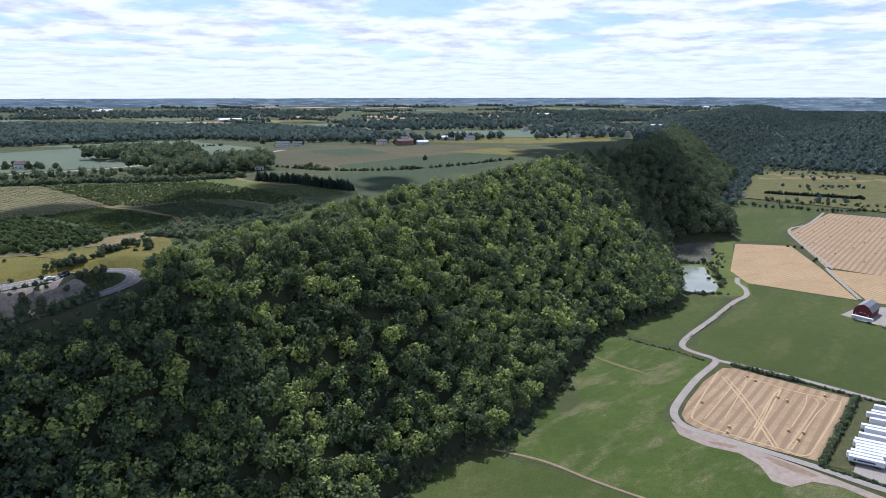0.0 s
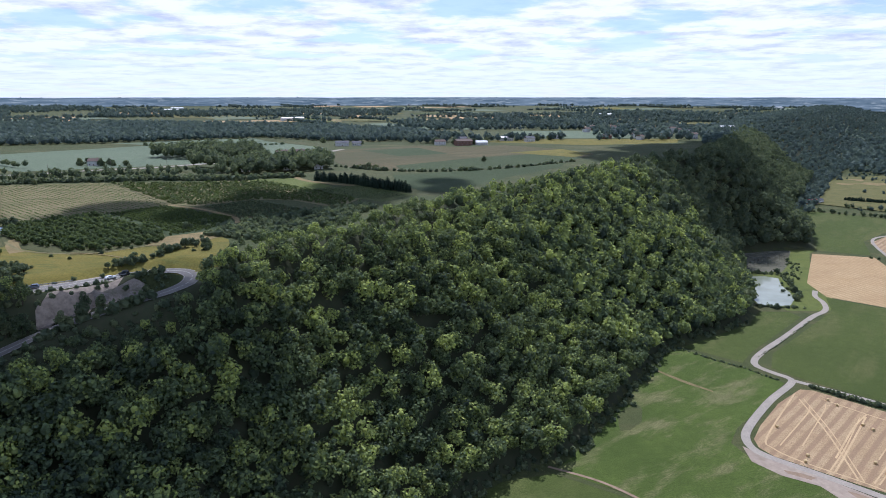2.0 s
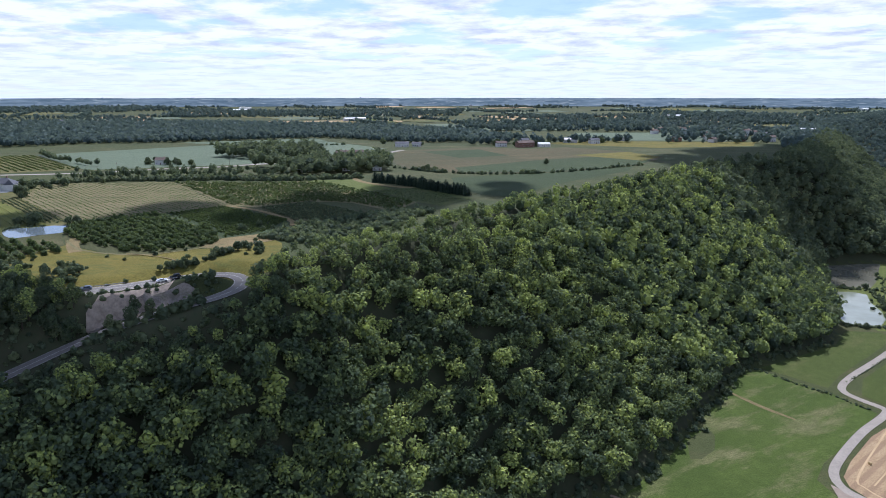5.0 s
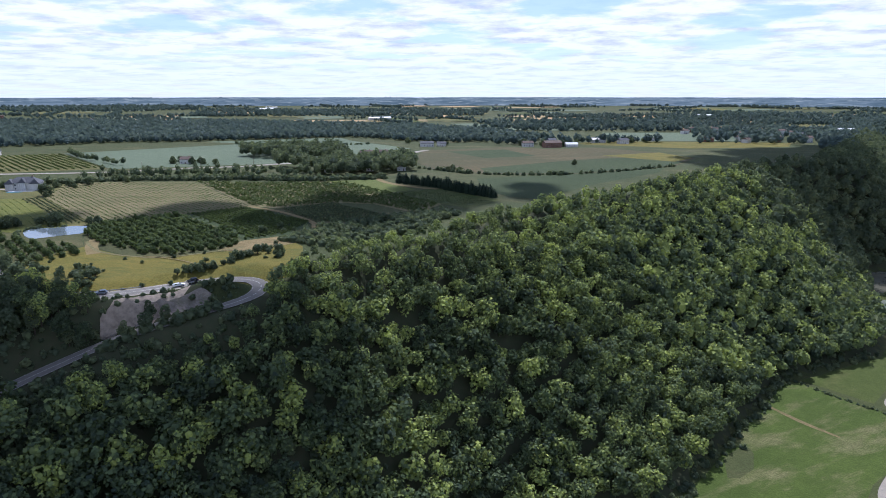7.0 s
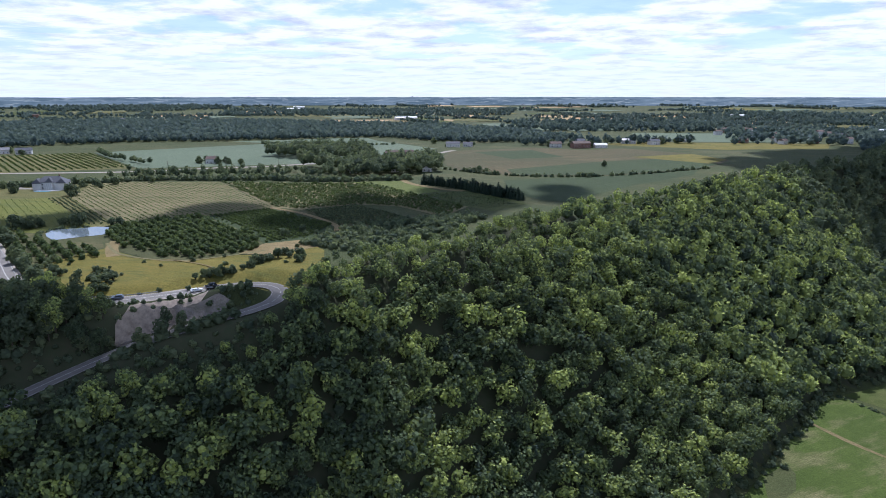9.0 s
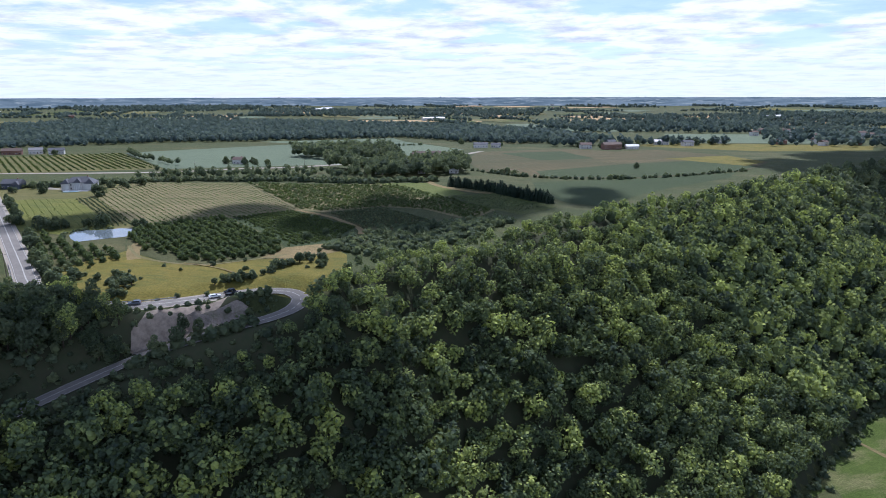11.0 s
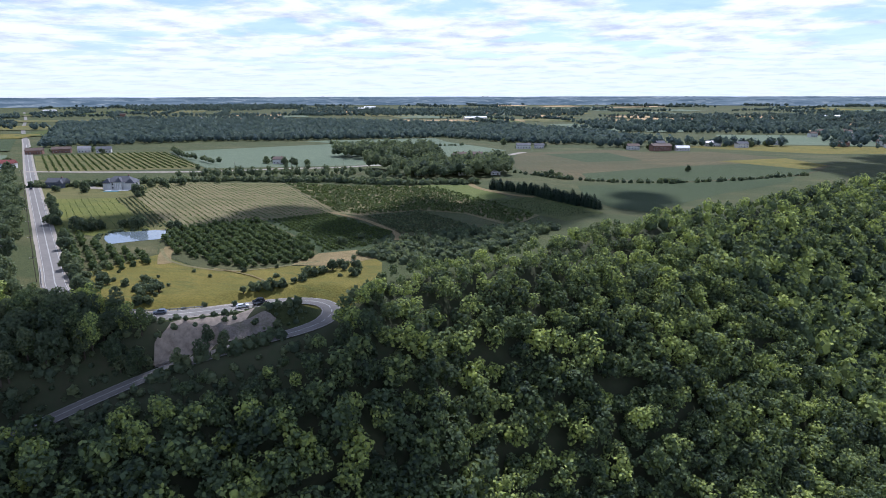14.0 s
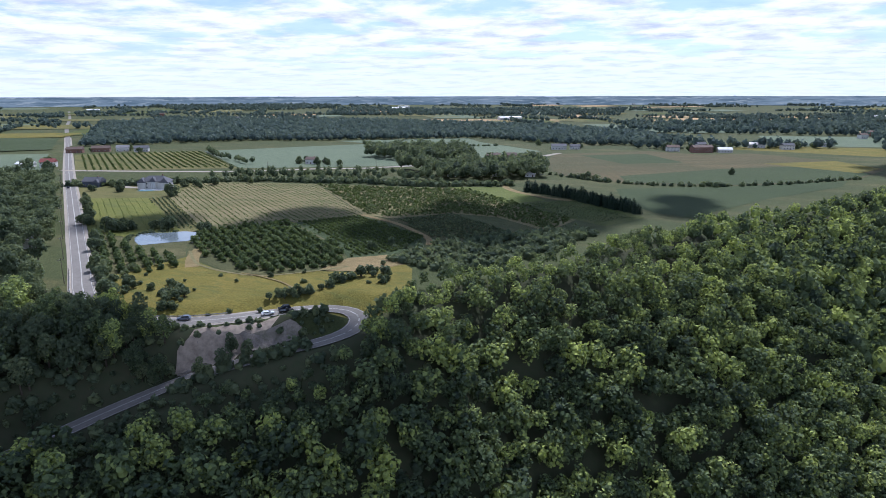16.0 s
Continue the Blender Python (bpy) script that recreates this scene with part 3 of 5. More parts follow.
for i in range(120):
    r, a = rng.uniform(1500, 3350), rng.uniform(-0.85, 1.0)
    c = np.array([-math.sin(a), math.cos(a)]) * r
    if not inside(c[None], HIGH)[0] and r < 2600:
        continue
    w, h, th = rng.uniform(120, 330), rng.uniform(70, 170), rng.choice([0.62, 0.62 + math.pi / 2])
    u, v = np.array([math.cos(th), math.sin(th)]), np.array([-math.sin(th), math.cos(th)])
    field("far_field", [tuple(c + u * sx * w / 2 + v * sy * h / 2) for sx, sy in ((-1, -1), (1, -1), (1, 1), (-1, 1))],
          (M_PALE, M_DRY, M_VINE, M_PALE, M_STUBBLE2, M_SOY2)[rng.integers(6)], label="far field on the plain")

# ---- the bare bank between the road's two legs ----
field("rock_bank", [(-184, 229), (-181, 234), (-174, 240.5), (-167, 247), (-160, 254), (-156, 255), (-156, 252), (-160, 248), (-168, 240), (-178, 230), (-183, 224)], M_BANK, label="grey shale bank between the road's two legs", category="bank", drape=1.0, rise=0.7, crag=0.9)
field("rock_bank", [(-186, 228), (-183, 233), (-177, 239), (-171, 242), (-169, 240), (-178, 231), (-184, 224)], M_ROCK, label="tan eroded shale cut above the road", category="bank", drape=1.0, rise=1.0, crag=1.1)

# ---- roads ----
MAIN = smooth_line([(-330, 302.5), (-390, 346), (-473, 406), (-648, 533), (-1036, 819), (-1420, 1100), (-1803, 1393), (-2300, 1760)], 12)
ribbon("road", HAIRPIN, 7.6, M_ROAD, 0.12, "grey asphalt hairpin road")
ribbon("road", MAIN, 7.6, M_ROAD, 0.14, "straight grey asphalt country road")
ribbon("road_shoulder", HAIRPIN[:60], 10.5, M_GRAVEL, 0.02, "gravel shoulder of the road")
ribbon("road_shoulder", MAIN[:80], 11.0, M_GRAVEL, 0.13, "gravel shoulder of the road")
for off in (-3.4, 3.4, 0.12, -0.12):
    ribbon("road_marking", HAIRPIN, 0.16, M_PAINT, 0.16, "painted road line", offset=off)
    ribbon("road_marking", MAIN[:70], 0.16, M_PAINT, 0.18, "painted road line", offset=off)
LANE = smooth_line([(330, 165), (262, 222), (214, 257), (191, 278), (162, 302), (143, 317), (137.5, 326), (139, 338), (149, 354), (172, 383), (195, 407), (199, 416), (190, 427), (185, 440), (199, 461), (235, 499), (275, 543), (296, 562), (306, 585), (308, 604), (317, 622)], 4)
ribbon("farm_lane", LANE, 4.8, M_GRAVEL, 0.24, "pale gravel farm lane", flat=0)
ribbon("farm_lane", smooth_line([(200, 413), (238, 384), (277, 347), (340, 292), (430, 214)], 6), 4.2, M_GRAVEL, 0.22, "pale gravel farm lane", flat=0)
ribbon("farm_lane", smooth_line([(398, 548), (432, 652), (444, 668), (500, 846), (560, 900), (640, 990)], 6), 4.0, M_GRAVEL, 0.22, "pale farm track between stubble fields", flat=0)
STREAK = smooth_line([(110, 426), (116, 418), (127, 405), (140, 393)], 2)
ribbon("bare_streak", STREAK, 0.8 + 2.6 * np.sin(np.linspace(0.2, 2.8, len(STREAK))), M_BROWN_SOIL, 0.16, "pale bare streak in the bean field", "bare soil", flat=0)
ribbon("farm_track", smooth_line([(24, 300), (50, 288), (72, 270), (93, 255), (120, 238), (200, 205)], 5), 1.7, M_EARTH, 0.2, "bare earth track beside the crop", flat=0)
ribbon("road", smooth_line([(-640, 520), (-560, 545), (-467, 582), (-407, 631), (-364, 655), (-332, 689), (-250, 760), (-215, 900)], 8), 9.0, M_GRAVEL, 0.2, "pale side road behind the vineyard", flat=TOP)
ribbon("farm_track", smooth_line([(-303, 344), (-288, 356), (-258, 393), (-233, 427), (-209, 426)], 5), 3.0, M_VINE_P, 0.2, "grassy track between orchard blocks", flat=TOP)
ribbon("farm_track", smooth_line([(-234, 428), (-202, 413), (-169, 386), (-160, 370)], 5), 3.6, M_TAN, 0.24, "pale track between vine blocks", flat=TOP)
ribbon("farm_track", smooth_line([(-263, 312), (-250, 301), (-239, 294), (-221, 290), (-202, 291.5), (-185, 307), (-176, 318)], 4), 1.6, M_VINE_P, 0.24, "worn track below the orchard", flat=TOP)
ribbon("farm_track", smooth_line([(-262, 318), (-253, 304), (-240, 290)], 3), 6.0, M_TAN, 0.22, "worn tan patch beside the pond", flat=TOP)
ribbon("farm_track", smooth_line([(-213, 291), (-203, 290), (-190, 287), (-179, 282)], 3), 0.8, M_TAN, 0.42, "bare path across the dry meadow", flat=TOP)
ribbon("farm_track", smooth_line([(-195, 606), (-186, 580), (-168, 558), (-140, 540), (-122, 534)], 5), [6.0] * len(smooth_line([(-195, 606), (-186, 580), (-168, 558), (-140, 540), (-122, 534)], 5)), M_TAN, 0.2, "pale bare track beside the spruces", flat=TOP)


# ---- trees ----
def ico(sub=1):
    bm = bmesh.new()
    bmesh.ops.create_icosphere(bm, subdivisions=sub, radius=1)
    v = np.array([a.co[:] for a in bm.verts])
    f = np.array([[b.index for b in a.verts] for a in bm.faces])
    bm.free()
    return v, f


ICO1, ICO2 = ico(1), ico(2)


def crown_parts(seed, leaves, leaf, lobes=13, radius=4.6, tall=1.05, core=True, base=6.0):
    """Leaf clumps as small bent quads on a lumpy crown, with a dark inner mass. Returns verts and triangles."""
    g = np.random.default_rng(seed)
    c = g.normal(size=(lobes, 3))
    c /= np.linalg.norm(c, axis=1)[:, None]
    c *= (g.uniform(0.4, 0.78, lobes) if lobes > 13 else g.uniform(0.35, 0.72, lobes))[:, None] * radius
    c[:, 2] = (c[:, 2] + 0.12 * np.abs(c[:, 2])) * tall * 1.1 + radius * 0.05
    c[0] = (0, 0, radius * 0.35)
    r = g.uniform(0.34, 0.52, lobes) * radius * (13 / max(lobes, 13)) ** 0.42
    pts, nor = [], []
    while sum(map(len, pts)) < leaves:
        k = g.integers(lobes, size=leaves * 2)
        d = g.normal(size=(leaves * 2, 3))
        d /= np.linalg.norm(d, axis=1)[:, None]
        p = c[k] + d * (r[k] * g.uniform(0.86, 1.12, leaves * 2))[:, None]
        gap = (np.linalg.norm(p[:, None] - c[None], axis=2) / r[None]).min(1)
        ok = (gap > 0.84) & (d[:, 2] > -0.75)
        pts.append(p[ok])
        nor.append(d[ok])
    p, d = np.vstack(pts)[:leaves], np.vstack(nor)[:leaves]
    d = d + g.normal(size=d.shape) * 0.65 + np.array([0, 0, 0.5])
    d /= np.linalg.norm(d, axis=1)[:, None]
    u = np.cross(d, g.normal(size=d.shape))
    u /= np.linalg.norm(u, axis=1)[:, None]
    w = np.cross(d, u)
    s = leaf * g.uniform(0.6, 1.35, leaves)[:, None]
    a = p + u * s * 0.62
    b = p + w * s * 0.5 - d * s * 0.18
    e = p - u * s * g.uniform(0.4, 0.7, leaves)[:, None] - d * s * 0.1
    h = p - w * s * 0.5 + d * s * 0.1
    v = np.stack([a, b, e, h], 1).reshape(-1, 3)
    i = np.arange(leaves) * 4
    f = np.vstack([np.stack([i, i + 1, i + 2], 1), np.stack([i, i + 2, i + 3], 1)])
    if core:
        cv, cf = ICO1
        for k in np.argsort(-r)[:7 if core is True else core]:
            f = np.vstack([f, cf + len(v)])
            v = np.vstack([v, c[k] + cv * r[k] * 0.58])
    v = v + np.array([0, 0, base + radius * 0.75])
    return v, f


def trunk_parts(seed, tall=9.0, r=0.28, limbs=4, spread_to=3.0):
    g = np.random.default_rng(seed + 100)
    V, F = [], []

    def tube(p0, p1, r0, r1, sides=6):
        p0, p1 = np.array(p0, float), np.array(p1, float)
        d = (p1 - p0) / np.linalg.norm(p1 - p0)
        u = np.cross(d, (0.3, 0.9, 0.2))
        u /= np.linalg.norm(u)
        w = np.cross(d, u)
        n = sum(map(len, V))
        a = np.arange(sides) * 2 * math.pi / sides
        ring = np.cos(a)[:, None] * u + np.sin(a)[:, None] * w
        V.append(np.vstack([p0 + ring * r0, p1 + ring * r1]))
        for i in range(sides):
            j = (i + 1) % sides
            F.append((n + i, n + j, n + sides + j))
            F.append((n + i, n + sides + j, n + sides + i))

    tube((0, 0, -0.6), (0.1, 0, tall * 0.5), r * 1.4, r)
    tube((0.1, 0, tall * 0.5), (0, 0.2, tall), r, r * 0.4)
    for k in range(limbs):
        a = k * 2 * math.pi / limbs + g.uniform(0, 1)
        z = tall * g.uniform(0.45, 0.8)
        tube((0, 0, z), (math.cos(a) * spread_to, math.sin(a) * spread_to, z + tall * 0.28), r * 0.5, r * 0.15, 5)
    return np.vstack(V), np.array(F)


def add_tone(me, values):
    at = me.attributes.new("tone", "FLOAT", "POINT")
    at.data.foreach_set("value", np.asarray(values, np.float32))


def make_tree(name, seed, label, group, leaves=620, leaf=0.95, radius=4.6, tall=1.05, base=6.0, material=None, lobes=13):
    """One tree as a thing: trunk with limbs, and crown."""
    root = new(name)
    tagged(root, label, "tree", group)
    v, f = trunk_parts(seed, base + radius * 1.2, 0.16 + radius * 0.03, 5, radius * 0.6)
    t = new("trunk", mesh_of("trunk", v, f, [M_BARK], None, True))
    t.parent = root
    v, f = crown_parts(seed, leaves, leaf, lobes, radius, tall, True, base)
    me = mesh_of("crown", v, f, [material or M_LEAF])
    add_tone(me, np.full(len(v), 0.0))
    c = new("crown", me)
    c.parent = root
    return root


def scatter_stuff(name, spots, kinds, material, label, category, sizes=None, seed=3, trunk=False):
    """Many plants in one mesh: each spot takes one of the kinds, turned and scaled."""
    g = np.random.default_rng(seed)
    V, F, T, n = [], [], [], 0
    for k, (x, y, z) in enumerate(spots):
        v, f = kinds[g.integers(len(kinds))]
        a, s = g.uniform(0, 6.283), (sizes[k] if sizes is not None else g.uniform(0.75, 1.25))
        ca, sa = math.cos(a) * s, math.sin(a) * s
        sz = s * g.uniform(0.85, 1.15)
        V.append(np.column_stack([v[:, 0] * ca - v[:, 1] * sa + x, v[:, 0] * sa + v[:, 1] * ca + y, v[:, 2] * sz + z]))
        F.append(f + n)
        T.append(np.full(len(v), g.random()))
        n += len(v)
    me = mesh_of(name, np.vstack(V), np.vstack(F), [material])
    add_tone(me, np.concatenate(T))
    return tagged(new(name, me), label, category, kind="stuff")


def poisson(poly, gap, seed, tries=1.0, keep=None):
    """Spots on a jittered grid inside a polygon."""
    g = np.random.default_rng(seed)
    p = np.array(poly, float)
    (x0, y0), (x1, y1) = p.min(0), p.max(0)
    xs, ys = np.arange(x0, x1, gap), np.arange(y0, y1, gap * 0.87)
    gx, gy = np.meshgrid(xs, ys)
    gx = gx + (np.arange(len(ys))[:, None] % 2) * gap / 2
    q = np.stack([gx.ravel(), gy.ravel()], 1) + g.uniform(-0.36, 0.36, (gx.size, 2)) * gap
    q = q[inside(q, poly)]
    if keep is not None:
        q = q[keep(q)]
    return q


# the wood on the scarp
def wood_keep(q):
    s = slope_share(q)
    dr = line_distance(q, RIM)[0]
    on = (s > 0.03) & ((s < 0.995) | (dr < 4))
    road = line_distance(q, HAIRPIN)[0]
    cut = inside(q, [(-192, 238), (-178, 254), (-160, 268), (-146, 262), (-150, 250), (-168, 234), (-188, 214)])
    meadow = inside(q, [(-345, 324), (-330, 300), (-238, 245), (-200, 240), (-160, 280), (-138, 290), (-150, 326), (-163, 338), (-300, 420)])
    return on & (road > np.where(q[:, 0] > -165, 9.5, 14.0)) & ~cut & ~meadow


WOOD = poisson([(-330, 60), (-20, 60), (40, 280), (180, 480), (270, 560), (300, 700), (430, 780), (520, 1050), (760, 1450), (560, 1480), (330, 1020), (200, 820), (40, 660), (-90, 480), (-160, 330), (-280, 260)], 6.9, 11, keep=wood_keep)
WZ = height(WOOD)
eye_mid = np.array([-20.0, 40.0])
# lower trees towards the upper edge
WS = 1 - 0.4 * np.clip((slope_share(WOOD) - 0.72) / 0.26, 0, 1)
# young growth on the downhill side of the lower road
LOWER = HAIRPIN[[k for k in range(len(HAIRPIN)) if HAIRPIN[k, 2] < 105.5]]
lower_d = line_distance(WOOD, LOWER)[0]
downhill = WZ < np.interp(WOOD[:, 1], LOWER[::-1, 1], LOWER[::-1, 2])
WS = WS * np.where(downhill & (lower_d < 30), np.clip(lower_d / 30, 0.48, 1), 1)
reach = np.linalg.norm(WOOD - eye_mid, axis=1)
order = np.argsort(reach)
NEAR = order[:300]
MID = order[300:]
protos = [make_tree("tree", s, "full green broadleaf tree of the scarp wood", "trees of the scarp wood", 1500, 0.6, r, t, b, None, 26) for s, r, t, b in
          ((1, 5.2, 0.9, 4.6), (2, 4.8, 1.1, 5.4), (3, 5.8, 0.82, 4.2), (4, 5.0, 0.98, 4.8), (5, 5.4, 1.05, 5.2), (6, 4.6, 0.95, 4.2))]
gt = np.random.default_rng(21)
for n, k in enumerate(NEAR):
    s = gt.uniform(0.72, 1.16) * WS[k]
    m = Matrix.Translation((WOOD[k, 0], WOOD[k, 1], WZ[k] - 0.4)) @ Matrix.Rotation(gt.uniform(0, 6.28), 4, "Z")
    if n < len(protos):
        protos[n].matrix_basis = m
        continue
    ob = copy_thing(protos[n % len(protos)], m)
    ob.scale = (s, s, s * gt.uniform(0.9, 1.15))
mid_kinds = [crown_parts(30 + s, 260, 1.12, 18, r, t, 5, b) for s, r, t, b in ((1, 5.2, 0.9, 4.8), (2, 4.8, 1.1, 5.6), (3, 5.8, 0.82, 4.4), (4, 5.0, 0.98, 5.0), (5, 5.4, 1.05, 5.8), (6, 4.6, 0.95, 4.4))]
far_kinds = [crown_parts(50 + s, 90, 1.7, 13, r, t, False, b) for s, r, t, b in ((1, 5.1, 0.95, 5.5), (2, 4.6, 1.1, 6.3), (3, 5.6, 0.85, 5.0))]
far_kinds = [(np.vstack([v, ICO1[0] * (4.0, 4.0, 4.4) + (0, 0, 8.5)]), np.vstack([f, ICO1[1] + len(v)])) for v, f in far_kinds]
tiny_kinds = [crown_parts(70 + s, 20, 4.4, 5, r, t, False, b) for s, r, t, b in ((1, 5.2, 0.9, 2.5), (2, 4.6, 1.0, 3.0), (3, 5.8, 0.8, 2.0))]
tiny_kinds = [(np.vstack([v, ICO1[0] * (4.4, 4.4, 4.0) + (0, 0, 5.0)]), np.vstack([f, ICO1[1] + len(v)])) for v, f in tiny_kinds]
m1 = MID[reach[MID] < 400]
m2 = MID[reach[MID] >= 400]
m2 = m2[(reach[m2] < 620) | (np.random.default_rng(9).random(len(m2)) < 0.55)]
WS[m2[reach[m2] >= 620]] *= 1.25
scatter_stuff("scarp_wood", np.column_stack([WOOD[m1], WZ[m1] - 0.4]), mid_kinds, M_LEAF, "dense green broadleaf wood on the scarp", "wood", gt.uniform(0.72, 1.2, len(m1)) * WS[m1])
# headland trees take the darker leaf: cloud shade deepened by colour
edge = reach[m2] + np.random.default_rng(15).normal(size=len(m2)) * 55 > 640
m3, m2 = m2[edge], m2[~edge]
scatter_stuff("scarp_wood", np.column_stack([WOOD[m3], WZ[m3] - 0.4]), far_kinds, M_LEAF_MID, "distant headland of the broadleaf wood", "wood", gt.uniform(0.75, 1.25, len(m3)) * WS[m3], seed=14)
scatter_stuff("scarp_wood", np.column_stack([WOOD[m2], WZ[m2] - 0.4]), far_kinds, M_LEAF, "far part of the broadleaf wood on the scarp", "wood", gt.uniform(0.75, 1.25, len(m2)) * WS[m2], seed=4)


# ---- wider woods and hedges ----
def on_ground(q):
    q = np.asarray(q, float)
    return np.column_stack([q, height(q) - 0.3])


bush_kinds = [crown_parts(90 + s, 46, 0.95, 6, 1.6, 0.9, False, -0.6) for s in range(4)]
bush_kinds = [(np.vstack([v, ICO1[0] * (1.25, 1.25, 1.1) + (0, 0, 0.9)]), np.vstack([f, ICO1[1] + len(v)])) for v, f in bush_kinds]
vine_kinds = [crown_parts(96 + s, 12, 0.9, 3, 0.8, 1.0, False, 0.0) for s in range(3)]
far_scarp = poisson([(520, 1050), (760, 1450), (1000, 1800), (1600, 2500), (2400, 3300), (2300, 3900), (1400, 2900), (850, 2150), (560, 1620), (400, 1250), (330, 1020)], 14.5, 31, keep=lambda q: np.random.default_rng(2).random(len(q)) < 0.9)
scatter_stuff("scarp_wood", on_ground(far_scarp), tiny_kinds, M_LEAF_HAZED, "distant wooded scarp running to the horizon", "wood", seed=6)
WOODS = [(-900, 735), (-765, 905), (-606, 990), (-415, 1136), (-344, 1095), (-240, 1040), (-120, 1060), (-60, 1150), (-160, 1350), (-480, 1560), (-900, 1620), (-1300, 1500), (-1480, 1235), (-1060, 880)]
scatter_stuff("plateau_wood", on_ground(poisson(WOODS, 12.5, 33, keep=lambda q: line_distance(q, MAIN)[0] > 14)), tiny_kinds, M_LEAF_HAZED, "broad dark green wood on the plateau", "wood", seed=7)
g = np.random.default_rng(44)
spots, sizes = [], []
for i in range(310):
    r, a = 1250 + 3500 * g.random() ** 0.8, g.uniform(-0.78, 1.0)
    c = np.array([-math.sin(a), math.cos(a)]) * r
    if i % 5:
        th = g.choice([0.62, 0.62 + math.pi / 2]) + g.normal() * 0.06
        n = int(g.integers(10, 34))
        q = c + np.outer((np.arange(n) - n / 2) * g.uniform(8, 13), (math.cos(th), math.sin(th))) + g.normal(size=(n, 2)) * 3
    else:
        n = int(g.integers(20, 70))
        q = c + g.normal(size=(n, 2)) * (55, 30)
    spots.append(q)
    sizes.append(g.uniform(0.6, 1.25, n))
spots, sizes = np.vstack(spots), np.concatenate(sizes)
ok = (line_distance(spots, MAIN)[0] > 16) & (slope_share(spots) > 0.9) & (np.hypot(*spots.T) > 1200) & ~inside(spots, [(60, 1150), (330, 1180), (260, 1420), (40, 1380)])
scatter_stuff("far_trees", on_ground(spots[ok]), tiny_kinds, M_LEAF_HAZED, "distant tree rows and groves between fields", "trees", sizes[ok], 8)
low = np.vstack([np.array([x, y]) + g.normal(size=(14, 2)) * (40, 14) for x, y in zip(g.uniform(640, 1300, 40), g.uniform(1050, 1900, 40))])
low = low[(slope_share(low) < 0.05) & (low[:, 1] > 1040)]
scatter_stuff("valley_trees", on_ground(low), tiny_kinds, M_LEAF_HAZED, "trees and thickets on the valley floor", "trees", g.uniform(0.4, 0.9, len(low)), 9)


def along(line, gap, jitter, seed):
    q = smooth_line(line, gap)[:, :2] if len(line) > 2 else np.linspace(line[0], line[1], max(2, int(math.dist(*line) / gap)))
    return q + np.random.default_rng(seed).normal(size=q.shape) * jitter


def hedge(name, line, gap, jitter, label, kinds=None, lo=0.7, hi=1.3, seed=5, material=None):
    q = along(line, gap, jitter, seed)
    return scatter_stuff(name, on_ground(q), kinds or bush_kinds, material or M_LEAF_MID, label, "hedge", np.random.default_rng(seed).uniform(lo, hi, len(q)), seed)


hedge("hedge", [(262, 353), (194, 280)], 0.9, 0.35, "clipped dark green hedge beside the stubble", lo=1.0, hi=1.5, seed=1)
hedge("hedge", [(193, 279), (240, 240), (300, 190)], 1.1, 0.4, "low hedge beside the farm lane", lo=0.6, hi=0.9, seed=2)
hedge("hedge", [(206, 405), (229, 384), (238, 378)], 1.1, 0.5, "dense bushy hedge beside the lane", lo=0.9, hi=1.5, seed=3)
hedge("hedge", [(240, 376), (263, 354), (300, 320), (360, 262)], 1.5, 0.5, "low hedge beside the lane", lo=0.5, hi=0.9, seed=4)
hedge("hedge", [(139, 465), (154, 450), (176, 429), (190, 413)], 1.6, 0.8, "thin scrubby hedge between crops", lo=0.4, hi=0.9, seed=5)
hedge("hedge", [(193, 452), (228, 488), (268, 532)], 2.2, 0.5, "low grassy hedge along the lane", lo=0.3, hi=0.6, seed=6)
hedge("shrubs", [(241, 571), (256, 569), (278, 568)], 1.6, 1.4, "shrubs on the pond bank", lo=0.7, hi=1.3, seed=7)
hedge("shrubs", [(276, 684), (300, 680), (314, 682), (306, 668), (300, 630), (293, 600)], 1.8, 1.4, "shrubs on the dam between the ponds", lo=0.8, hi=1.7, seed=8)
hedge("shrubs", [(290, 600), (300, 640), (330, 690), (345, 730)], 2.5, 4.0, "bushes on the pond bank", lo=0.5, hi=1.3, seed=9)
hedge("wood_edge", [(-36, 230), (-22, 266), (6, 294), (38, 314), (63, 350), (87, 390), (112, 431), (130, 462), (155, 486), (212, 525)], 2.0, 2.6, "low scrub along the edge of the wood", lo=0.7, hi=1.8, seed=10)
hedge("tree_row", [(510, 1086), (600, 1030), (650, 1000), (760, 990), (900, 900)], 6, 3, "row of trees behind the crop field", tiny_kinds, 0.35, 0.8, 11)
hedge("tree_row", [(650, 1190), (790, 1115)], 4, 1, "dark clipped tree row in the valley", tiny_kinds, 0.6, 0.8, 12, M_SPRUCE)
hedge("tree_row", [(600, 1120), (690, 1060), (800, 1020)], 8, 5, "bushes in the rough meadow", tiny_kinds, 0.3, 0.7, 13)
hedge("hedgerow", [(-530, 447), (-496, 463), (-451, 499), (-418, 526), (-346, 546), (-309, 558), (-245, 562), (-213, 581), (-186, 592)], 1.3, 2.6, "long leafy hedgerow behind the vineyard", lo=1.1, hi=2.6, seed=14)
hedge("hedgerow", [(-440, 530), (-380, 560), (-300, 585), (-240, 605)], 3.6, 5, "scrubby trees behind the hedgerow", far_kinds, 0.35, 0.75, 15)
hedge("hedgerow", [(-172, 676), (-97, 640), (-8, 661), (91, 748)], 4.0, 1.5, "dark hedgerow below the hay plots", lo=0.8, hi=2.0, seed=16)
